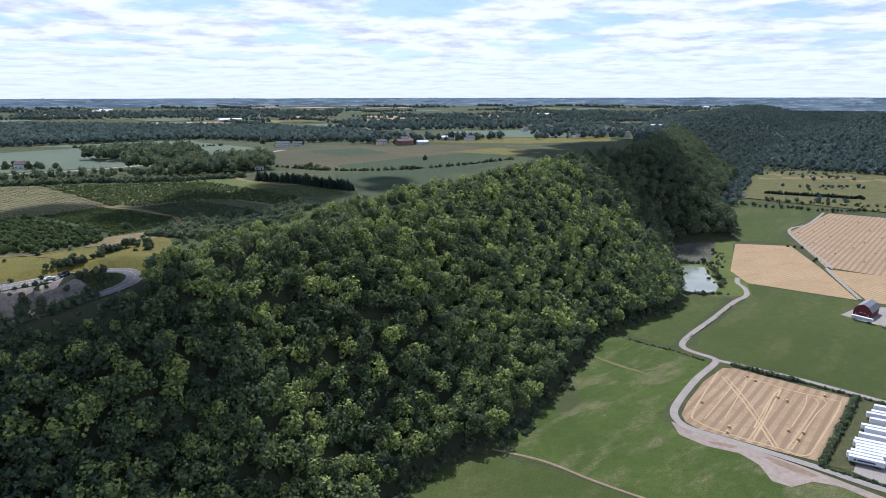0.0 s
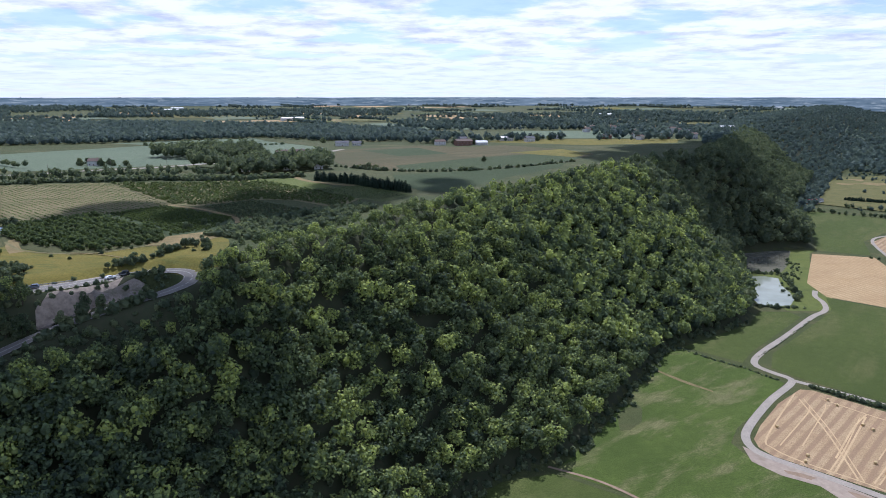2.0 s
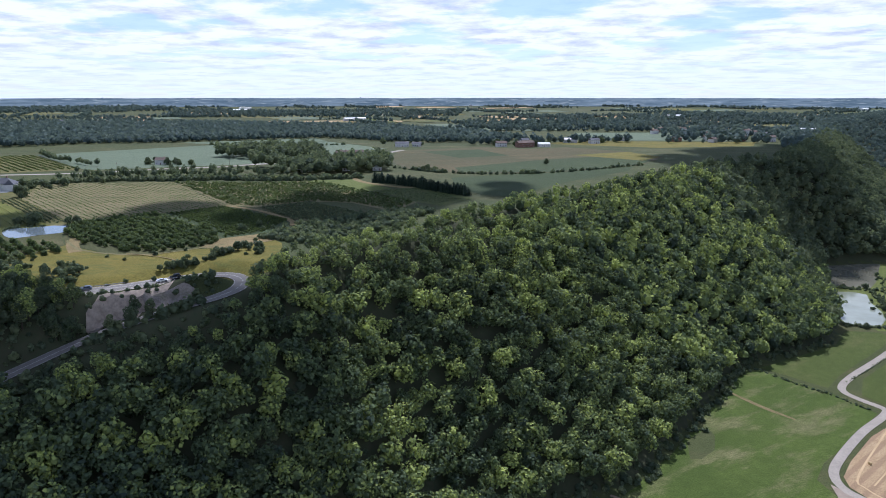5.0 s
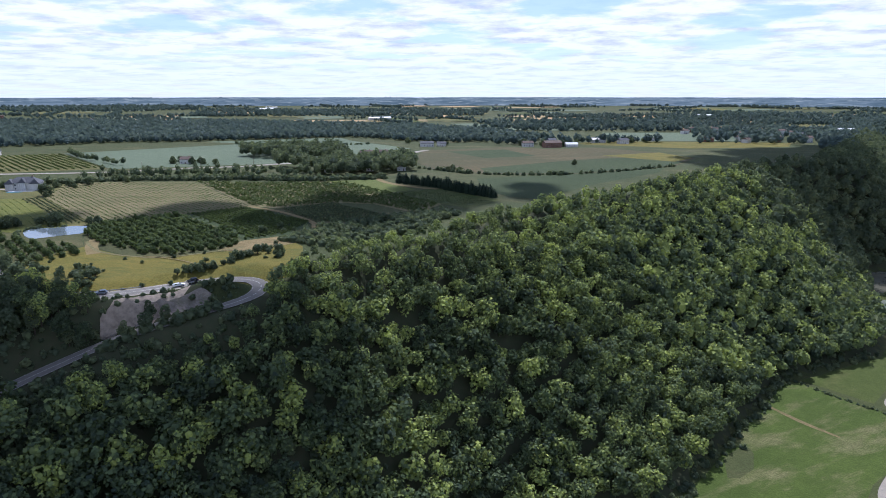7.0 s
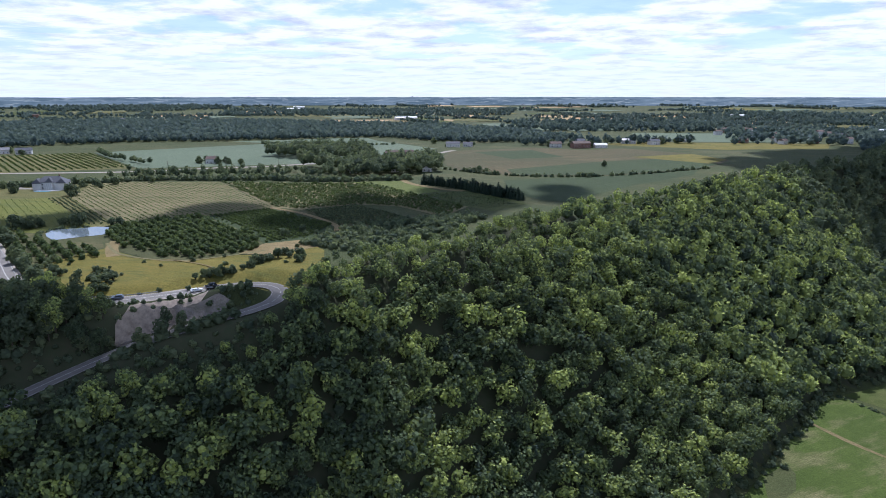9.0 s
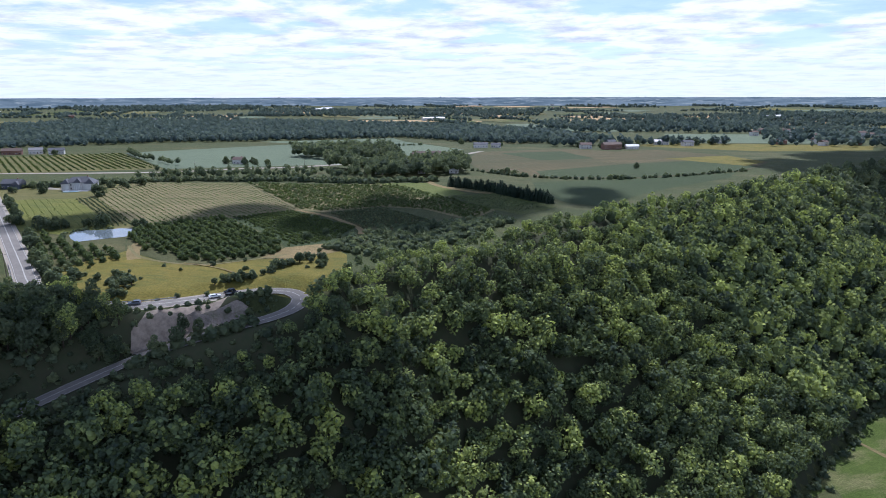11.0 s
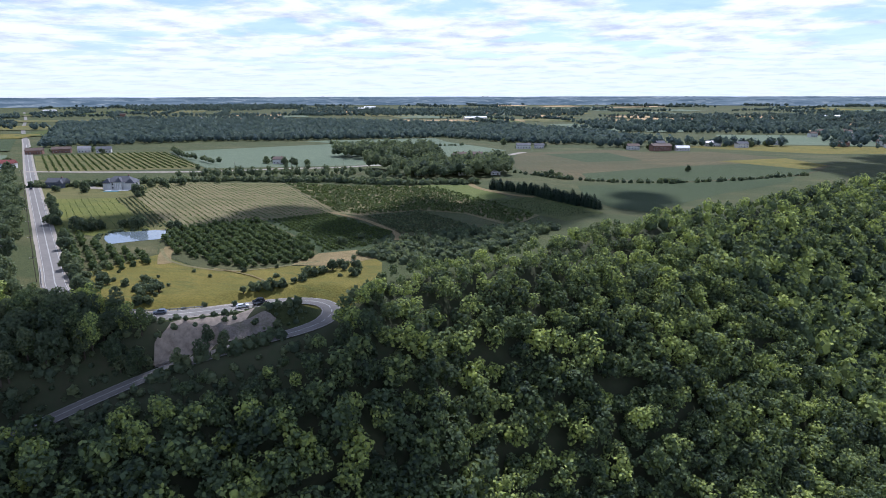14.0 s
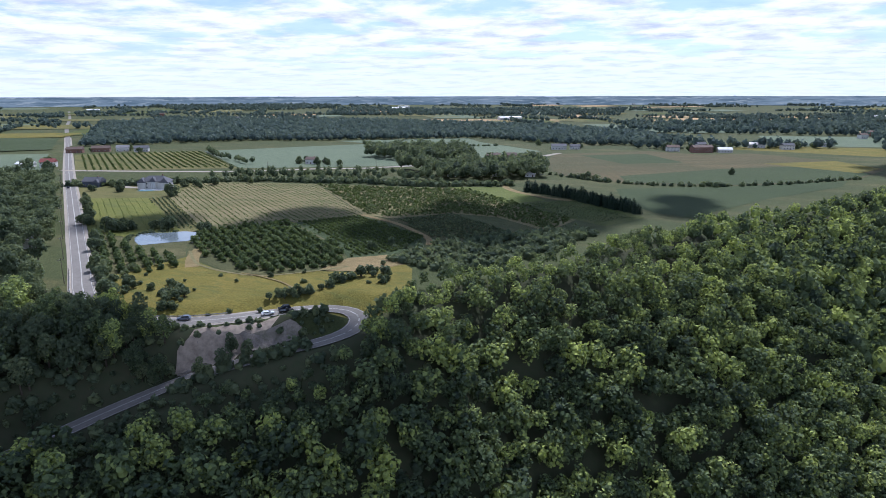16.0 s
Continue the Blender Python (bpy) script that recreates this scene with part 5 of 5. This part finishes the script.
def house(x, y, z, turn, w, d, h, label, wall, roof, rise=2.4, gable=True, floors=1, chimney=True, wings=(), category="house"):
    """Walls, roof, windows with frames, a door, a chimney; the front faces -y before turning."""
    root = tagged(new("house"), label, category)
    part("wall", box(0, 0, -0.3, w, d, h + 0.3), wall, root)
    ridge = w + 0.8 if gable else max(w - d * 0.9, 1.0)
    rf = part("roof", hip(w, d, h + 0.02, rise, 0.5, ridge), roof, root)
    for wx, wy, ww, wd, wh in wings:
        part("wing", box(wx, wy, -0.3, ww, wd, wh + 0.3), wall, root)
        bm = hip(wd, ww, wh + 0.02, rise * 0.85, 0.45, wd * 0.55)
        bmesh.ops.rotate(bm, matrix=Matrix.Rotation(math.pi / 2, 3, "Z"), verts=bm.verts[:])
        bmesh.ops.translate(bm, vec=(wx, wy, 0), verts=bm.verts[:])
        part("wing_roof", bm, roof, root)
    if chimney:
        part("chimney", box(w * 0.25, 0.4, h + rise * 0.4, 0.9, 0.7, rise * 0.9), M_WALL_B, rf)
    n = max(2, int(w / 3.4))
    for fl in range(floors):
        zc = 0.95 + fl * 2.9
        for k in range(n):
            px = (k + 0.5) / n * w - w / 2
            if fl == 0 and k == n // 2:
                part("door", box(px, -d / 2 - 0.04, 0, 1.0, 0.1, 2.1), M_ROOF_B, root)
                continue
            win = part("window", box(px, -d / 2 - 0.02, zc, 1.3, 0.1, 1.35), M_TRIM, root)
            part("pane", box(px, -d / 2 - 0.08, zc + 0.1, 1.06, 0.04, 1.12), M_GLASS, win)
    root.matrix_basis = pose(x, y, z, 0, 0, turn)
    return root


HT = TOP + 0.1
mansion = house(-450, 465, HT, 23, 22, 12, 6.2, "large pale house with a steep grey hipped roof", M_WALL_W, M_ROOF_G, 4.2, False, 2, True, ((-9.5, -3.5, 6, 8, 5.6), (9.0, -3.5, 7, 8, 5.6), (0, -4.5, 5, 6, 6.4)))
for k in range(4):
    bm = drum(-2.1 + k * 1.4, -8.4, 2.7, 0.2, 5.4, "Z", 10)
    part("column", bm, M_TRIM, mansion, "white porch column")
part("terrace", box(0, -10.5, -0.2, 18, 5, 0.45), M_TRIM, mansion, "pale terrace slab")
house(-508, 453, HT, 20, 15, 9, 4.6, "dark blue-grey house beside the road", M_WALL_D, M_ROOF_G, 3.2, True, 1, True, ((5, -4, 5, 6, 4.0),))
house(-684, 537, HT, 30, 14, 10, 5.6, "farmhouse with a dull red roof", M_WALL_W, M_ROOF_R, 3.4, True, 2)
house(-706, 527, HT, 30, 17, 8, 4.0, "long white metal farm shed", M_WALL_W, M_TRIM, 1.8, True, 1, False, category="shed")
for x, y, w, lab, wa, ro in ((-812, 664, 20, "low brown house beside the country road", M_WALL_B, M_ROOF_B), (-795, 690, 22, "brick house with brown roof", M_WALL_B, M_ROOF_B), (-775, 708, 16, "pale barn with a grey roof", M_WALL_W, M_METAL_ROOF),
                             (-745, 712, 18, "low house with a pale roof", M_WALL_W, M_ROOF_G)):
    house(x, y, HT, 38, w, 10, 5, lab, wa, ro, 3.2)
for x, y, w, d, h, lab, wa, ro in ((-441, 672, 12, 9, 5, "old house with a faded pink roof", M_WALL_W, M_ROOF_B), (-270, 652, 16, 8, 3.4, "long white bungalow among trees", M_WALL_W, M_ROOF_G), (-254, 628, 8, 6, 3.2, "small white cottage among trees", M_WALL_W, M_TRIM),
                                   (-216, 644, 7, 5, 3, "small white shed beside the copse", M_WALL_W, M_TRIM), (-186, 655, 9, 6, 3, "pale-roofed shed at the copse", M_WALL_W, M_TRIM), (-268, 790, 16, 10, 5.4, "dark brick house behind the trees", M_WALL_B, M_ROOF_B),
                                   (-250, 800, 14, 9, 5.4, "brick house with a brown roof", M_WALL_B, M_ROOF_B), (-230, 960, 20, 11, 5, "grey house beside the hay plots", M_WALL_W, M_ROOF_G), (-210, 972, 14, 9, 4, "grey outbuilding beside the house", M_WALL_W, M_ROOF_G),
                                   (-345, 287, 9, 8, 4.5, "grey house hidden among roadside trees", M_WALL_W, M_ROOF_G), (-352, 268, 13, 8, 3.2, "low grey-roofed house among roadside trees", M_WALL_W, M_ROOF_G),
                                   (-82, 990, 16, 10, 5.5, "pale farmhouse with a dark roof", M_WALL_W, M_ROOF_B), (-46, 984, 26, 13, 7, "large dark brown farm building", M_WALL_B, M_ROOF_B), (-48, 1024, 12, 10, 8, "tall white farmhouse with a grey roof", M_WALL_W, M_ROOF_G),
                                   (-18, 996, 18, 9, 4, "long white farm shed beside the farmhouse", M_WALL_W, M_TRIM), (24, 1092, 22, 12, 5, "long pale farm shed", M_WALL_W, M_METAL_ROOF), (62, 1076, 16, 10, 6, "house with a big grey roof", M_WALL_W, M_ROOF_G),
                                   (116, 1150, 14, 9, 4, "small pale house by the field", M_WALL_W, M_ROOF_G), (571, 1150, 16, 10, 6, "old farmhouse with a red roof under the scarp", M_WALL_B, M_ROOF_R), (590, 1165, 14, 9, 5, "grey barn under the scarp", M_WALL_W, M_ROOF_G)):
    zz0 = HT if x < 400 else 0.1
    house(x, y, zz0, gs.uniform(10, 35), w, d, h, lab, wa, ro, 2.8, True, 2 if h > 5 else 1, h > 4)
gv = np.random.default_rng(12)
for k in range(46):
    if k < 30:
        x, y = gv.uniform(200, 500), gv.uniform(1120, 1480)
    else:
        r, a = gv.uniform(1500, 3600), gv.uniform(-0.6, 0.9)
        x, y = -math.sin(a) * r, math.cos(a) * r
    if slope_share(np.array([[x, y]]))[0] < 1 or line_distance(np.array([[x, y]]), MAIN)[0][0] < 25:
        continue
    zz0 = float(height([(x, y)])[0]) + 0.6
    big = k >= 30 and gv.random() < 0.6
    house(x, y, zz0, gv.uniform(0, 50), gv.uniform(30, 70) if big else gv.uniform(11, 17), gv.uniform(14, 24) if big else 10, gv.uniform(5, 8),
          "distant long white industrial shed" if big else "small distant village house with a pitched roof", M_WALL_W if big or gv.random() < 0.6 else M_WALL_B, M_TRIM if big else (M_ROOF_G, M_ROOF_B, M_ROOF_B)[gv.integers(3)], 2.6, True, 1, not big, category="shed" if big else "house")

# pool before the large house, pond on the plateau
field("swimming_pool", [(-452, 449), (-441, 453.5), (-440, 450), (-451, 445.5)], M_POOL, TOP, 0.3, "blue swimming pool beside the large house", "pool")
field("driveway", [(-497, 470), (-490, 462), (-478, 455), (-462, 458), (-464, 463), (-480, 463), (-488, 482)], M_GRAVEL, TOP, 0.2, "pale paved driveway of the large house", "driveway")
field("pond_water", [(-296, 311), (-306, 317), (-313, 323), (-318, 330), (-315, 336), (-308, 339), (-300, 346), (-291, 347), (-283, 342), (-279, 335), (-281, 328), (-287, 322)], M_ORCHARD_POND, TOP, 0.22, "small orchard pond reflecting the sky", "pond")
hedge("reeds", [(-305, 344), (-316, 336), (-317, 324), (-308, 314)], 1.6, 0.6, "dark reeds and bushes on the pond's bank", lo=0.5, hi=1.1, seed=20)
field("brown_lawn", [(-262, 214), (-258, 226), (-268, 232), (-300, 222), (-290, 205)], M_EARTH, TOP, 0.15, "dry brown lawn beside the grove", "lawn")


# ---- barn, truck and trailers ----
def barn(x, y, turn):
    root = tagged(new("barn"), "dark red barn with a grey gambrel roof", "barn")
    prof = [(-5.5, -0.3), (5.5, -0.3), (5.5, 4.6), (3.4, 7.6), (0, 9.2), (-3.4, 7.6), (-5.5, 4.6)]
    part("wall", prism(prof, -8.5, 8.5), M_RED, root)
    for sgn in (-1, 1):
        for (x0, z0), (x1, z1) in (((5.9, 4.3), (3.5, 7.75)), ((3.5, 7.75), (0, 9.35))):
            sec = [(sgn * x0, z0), (sgn * x1, z1), (sgn * x1, z1 + 0.22), (sgn * x0, z0 + 0.22)]
            part("roof", prism(sec, -8.9, 8.9), M_METAL_ROOF, root)
    part("door", box(0, -8.55, -0.2, 3.4, 0.16, 3.4), M_RED, root)
    part("door_frame", box(0, -8.53, 3.2, 3.8, 0.16, 0.25), M_TRIM, root)
    for px in (-3.4, 3.4):
        win = part("window", box(px, -8.54, 1.2, 1.1, 0.12, 1.2), M_TRIM, root)
        part("pane", box(px, -8.6, 1.3, 0.9, 0.06, 1.0), M_GLASS, win)
    root.matrix_basis = pose(x, y, 0.1, 0, 0, turn) @ Matrix.Scale(1.25, 4)


barn(374, 506, -50)
field("gravel_yard", [(352, 506), (362, 484), (385, 466), (430, 470), (420, 520), (385, 528)], M_GRAVEL, 0, 0.26, "gravel farmyard round the barn", "yard")


def wheel(x, y, z, r, w, parent):
    t = part("wheel", drum(x, y, z, r, w, "Y", 16), M_TYRE, parent)
    part("rim", drum(x, y, z, r * 0.58, w + 0.03, "Y", 12), M_STEEL, t)


def trailer():
    root = tagged(new("semi_trailer"), "white box semi-trailer parked in a close row", "trailer", "trailers in the yard")
    part("box", box(0, 0, 1.25, 16.0, 2.6, 2.85, 0.05), M_TRAILER, root)
    part("chassis", box(0, 0, 0.95, 15.4, 1.1, 0.28), M_STEEL, root)
    part("side_rail", box(0, -1.31, 1.22, 16.0, 0.05, 0.16), M_STEEL, root)
    for k in range(13):
        part("panel_rib", box(-7.4 + k * 1.23, -1.325, 1.4, 0.05, 0.04, 2.6), M_TRAILER, root)
    part("rear_door", box(8.02, 0, 1.35, 0.06, 2.4, 2.6), M_TRAILER, root)
    part("landing_leg", box(-4.6, 0.8, 0.12, 0.14, 0.14, 0.95), M_STEEL, root)
    part("landing_leg", box(-4.6, -0.8, 0.12, 0.14, 0.14, 0.95), M_STEEL, root)
    for px in (4.6, 5.85):
        for py in (-1.0, 1.0):
            wheel(px, py, 0.52, 0.5, 0.5, root)
    return root


tr0 = trailer()
first = True
for s in (1.5, 5.2, 8.9, 12.6, 16.2, 19.8, 23.6, 31.5, 39.8, 43.8, 54.5, 62.0, 66.0, 75.0):
    c = Vector((209, 282, 0.16)) + Vector((0.69, 0.726, 0)) * s + Vector((0.87, -0.49, 0)) * (8.0 + 1.4 * math.sin(s * 2.1))
    m = Matrix.Translation(c) @ Matrix.Rotation(radians(-29.5), 4, "Z")
    if first:
        tr0.matrix_basis = m
        first = False
    else:
        copy_thing(tr0, m)
lettered = tr0
bmx = bmesh.new()
bmesh.ops.create_cone(bmx, cap_ends=True, segments=20, radius1=0.62, radius2=0.62, depth=0.05)
bmesh.ops.rotate(bmx, matrix=Matrix.Rotation(math.pi / 2, 3, "X"), verts=bmx.verts[:])
bmesh.ops.translate(bmx, vec=(-5.2, -1.35, 2.6), verts=bmx.verts[:])
part("lettering", bmx, M_INK, lettered, "dark round emblem on the trailer side")
part("lettering", box(-0.2, -1.35, 2.15, 8.2, 0.05, 0.85), M_INK, lettered, "dark plain bar in place of lettering")

long_tr = copy_thing(tr0, pose(359, 489, 0.3, 0, 0, -55))
for ch in list(long_tr.children):
    if ch.name.startswith("lettering"):
        bpy.data.objects.remove(ch)
tagged(long_tr, "white semi-trailer parked before the red barn")


def truck(x, y, turn):
    root = tagged(new("truck"), "white tractor truck parked beside the barn", "truck")
    part("cab", box(0, 0, 0.9, 2.2, 2.4, 2.4, 0.18), M_TRAILER, root)
    part("bonnet", box(-1.9, 0, 0.9, 1.7, 2.0, 1.2, 0.15), M_TRAILER, root)
    part("windscreen", box(-1.1, 0, 2.15, 0.12, 2.0, 0.8), M_GLASS, root)
    part("chassis", box(1.6, 0, 0.7, 5.5, 1.0, 0.3), M_STEEL, root)
    for px in (-1.8, 2.4, 3.6):
        for py in (-1.0, 1.0):
            wheel(px, py, 0.52, 0.5, 0.4, root)
    root.matrix_basis = pose(x, y, 0.28, 0, 0, turn)


truck(369, 471, 125)


# ---- hay bales ----
def bale():
    bm = drum(0, 0, 0.78, 0.8, 1.45, "X", 20)
    bmesh.ops.bevel(bm, geom=[e for e in bm.edges if len(e.link_faces) == 2 and e.calc_face_angle() > 1.0], offset=0.1, segments=2, affect="EDGES", profile=0.5)
    for v in bm.verts:
        v.co += Vector((noise.noise(v.co * 2.1), noise.noise(v.co * 2.3 + Vector((5, 0, 0))), noise.noise(v.co * 1.9 + Vector((0, 7, 0))))) * 0.07
    me = bpy.data.meshes.new("hay_bale")
    bm.to_mesh(me)
    bm.free()
    me.materials.append(M_STRAW)
    return tagged(new("hay_bale", me), "round straw bale lying on stubble", "bale", "bales on the stubble")


b0 = bale()
spots = [(208, 385), (210, 378), (212, 354), (215, 349), (161, 349), (196, 314), (164, 319), (160, 313), (203, 311), (243, 355), (196, 304), (543, 888), (536, 848), (589, 907), (620, 929), (609, 886), (640, 906), (616, 846), (655, 884), (537, 812), (531, 778),
         (525, 747), (560, 777), (533, 718), (485, 720), (490, 748), (494, 779), (493, 680), (515, 660), (560, 700), (580, 740), (600, 800), (640, 840), (570, 830), (680, 860), (510, 840), (600, 660), (630, 760)]
for k, (x, y) in enumerate(spots):
    m = Matrix.Translation((x, y, 0.1)) @ Matrix.Rotation(gs.uniform(0, 3.14), 4, "Z")
    if k == 0:
        b0.matrix_basis = m
    else:
        copy_thing(b0, m)
WHEELINGS = ([(191, 386), (187, 344), (179, 299)], [(194, 387), (190, 346), (181, 297)], [(169, 306), (188, 328), (216, 364)], [(171, 305), (190, 328), (220, 365)], [(185, 296), (220, 332), (234, 347), (235, 354)], [(187, 295), (223, 332), (239, 347), (239, 355)],
             [(192, 394), (151, 338), (149, 326), (158, 314), (180, 297), (191, 289), (206, 302), (245, 343), (246, 350), (228, 363), (206, 386)], [(154, 329), (187, 367), (193, 377)], [(166, 329), (198, 370), (204, 380)], [(178, 318), (206, 352), (222, 368)], [(200, 318), (222, 342), (232, 356)])
for k, line in enumerate(WHEELINGS):
    ribbon("wheel_track", smooth_line(line, 3), 0.75 if k % 3 else 1.0, M_TRACK, 0.15 + 0.008 * k, "pale wheel track across the stubble", "track", flat=0)


# ---- vehicles ----
def car(colour, name, label, roofline, length=4.6, pickup=False):
    paint = plain_mat("car_paint", colour, tuple(v * 0.9 for v in colour), 0.5, 0.25, 0.2, 0.6)
    root = tagged(new(name), label, "car")
    L = length / 2
    low = [(-L, 0.35), (L, 0.35), (L, 0.85), (L * 0.55, 1.0), (-L * 0.95, 1.02), (-L, 0.8)]
    bm = prism(low, -0.9, 0.9)
    bmesh.ops.bevel(bm, geom=bm.edges[:], offset=0.07, segments=2, affect="EDGES", profile=0.5)
    body = part("body", bm, paint, root)
    back = -L * 0.05 if pickup else -L * 0.88
    cab = [(back, 1.0), (L * 0.42, 1.0), (L * 0.12, roofline), (back + 0.3, roofline)]
    bm = prism(cab, -0.78, 0.78)
    bmesh.ops.bevel(bm, geom=bm.edges[:], offset=0.06, segments=2, affect="EDGES", profile=0.5)
    cabin = part("cabin", bm, paint, root)
    for sgn in (-1, 1):
        sec = [(back + 0.25, 1.06), (L * 0.33, 1.06), (L * 0.1, roofline - 0.1), (back + 0.42, roofline - 0.1)]
        part("side_window", prism(sec, sgn * 0.79 - 0.01, sgn * 0.79 + 0.01), M_GLASS, cabin)
    part("windscreen", prism([(L * 0.40, 1.06), (L * 0.44, 1.06), (L * 0.17, roofline - 0.05), (L * 0.13, roofline - 0.05)], -0.68, 0.68), M_GLASS, cabin)
    for sgn in (-1, 1):
        part("headlight", box(L - 0.03, sgn * 0.62, 0.66, 0.1, 0.32, 0.14), M_TRIM, body)
        part("tail_light", box(-L + 0.03, sgn * 0.68, 0.72, 0.1, 0.25, 0.16), M_ROOF_R, body)
        for px in (-L * 0.62, L * 0.62):
            wheel(px, sgn * 0.82, 0.34, 0.34, 0.24, root)
    return root


def on_road(ob, line, near, side, flip=False):
    q = np.array(line)[:, :2]
    i = int(np.argmin(np.linalg.norm(q - near, axis=1)))
    i = min(max(i, 1), len(q) - 2)
    t = q[i + 1] - q[i - 1]
    t /= np.linalg.norm(t)
    p = q[i] + np.array([-t[1], t[0]]) * side
    z = line[i][2] if len(line[i]) > 2 else TOP
    ob.matrix_basis = pose(p[0], p[1], z + 0.17, 0, 0, math.degrees(math.atan2(t[1], t[0])) + (180 if flip else 0))


on_road(car((0.05, 0.012, 0.016), "car", "dark maroon sport utility car on the hairpin road", 1.7), HAIRPIN, (-203, 234), -1.7)
on_road(car((0.17, 0.20, 0.25), "car", "blue-grey sport utility car on the hairpin road", 1.66), HAIRPIN, (-194, 241), 1.7, True)
on_road(car((0.02, 0.022, 0.03), "car", "black sport utility car on the hairpin road", 1.7), HAIRPIN, (-170, 264), 1.7, True)
on_road(car((0.78, 0.79, 0.8), "car", "white saloon car on the hairpin road", 1.42), HAIRPIN, (-175, 258), -1.7)
on_road(car((0.012, 0.012, 0.015), "pickup_truck", "black pickup truck on the hairpin road", 1.75, 5.4, True), HAIRPIN, (-170, 264), -1.7)
on_road(car((0.03, 0.035, 0.05), "car", "dark car on the straight country road", 1.5), MAIN, (-520, 440), 1.8)
on_road(car((0.02, 0.022, 0.03), "car", "black car on the straight country road", 1.6), MAIN, (-545, 458), -1.8, True)
on_road(car((0.5, 0.5, 0.52), "car", "silver car far along the country road", 1.5), MAIN, (-832, 671), 1.8)

# ---- guard rail and poles ----
rail = tagged(new("guard_rail"), "galvanised guard rail along the hairpin road", "guard rail")
seg = HAIRPIN[18:62]
tt = np.gradient(seg[:, :2], axis=0)
tt /= np.linalg.norm(tt, axis=1)[:, None]
for off, span in ((-4.6, (0, 24)), (4.6, (16, 38))):
    side = seg[:, :2] + np.column_stack([-tt[:, 1], tt[:, 0]]) * off
    a, b = span
    V = []
    for (x, y), z in zip(side[a:b], seg[a:b, 2]):
        V += [(x, y, z + 0.42), (x, y, z + 0.78)]
    n = b - a
    me = mesh_of("beam", V, np.array([(2 * i, 2 * i + 2, 2 * i + 3, 2 * i + 1) for i in range(n - 1)]), [M_STEEL])
    beam = new("beam", me)
    beam.parent = rail
    md = beam.modifiers.new("thickness", "SOLIDIFY")
    md.thickness = 0.08
    pm = None
    for (x, y), z in zip(side[a:b], seg[a:b, 2]):
        if pm is None:
            po = part("post", box(0, 0, -0.5, 0.15, 0.15, 1.3), M_POLE, rail)
            pm = po.data
        else:
            po = new("post", pm)
            po.parent = rail
        po.location = (x, y, z)


def pole(x, y):
    root = tagged(new("utility_pole"), "weathered wooden utility pole beside the road", "pole", "poles along the road")
    bm = bmesh.new()
    bmesh.ops.create_cone(bm, cap_ends=True, segments=10, radius1=0.17, radius2=0.11, depth=11)
    bmesh.ops.translate(bm, vec=(0, 0, 5.2), verts=bm.verts[:])
    part("shaft", bm, M_POLE, root)
    part("crossarm", box(0, 0, 9.8, 2.4, 0.12, 0.14), M_POLE, root)
    for px in (-1.05, -0.4, 0.4, 1.05):
        part("insulator", drum(px, 0, 10.02, 0.06, 0.18, "Z", 8), M_TRIM, root)
    root.matrix_basis = pose(x, y, TOP, 0, 0, 53)
    return root


p0 = pole(-270, 251)
for k in range(1, 9):
    c = np.array([-270.0, 251.0]) + np.array([-0.81, 0.586]) * k * 46
    copy_thing(p0, pose(c[0], c[1], TOP, 0, 0, 53))
for x, y in ((-435, 588), (-392, 622), (-350, 655), (-300, 700)):
    copy_thing(p0, pose(x, y, TOP, 0, 0, -40))
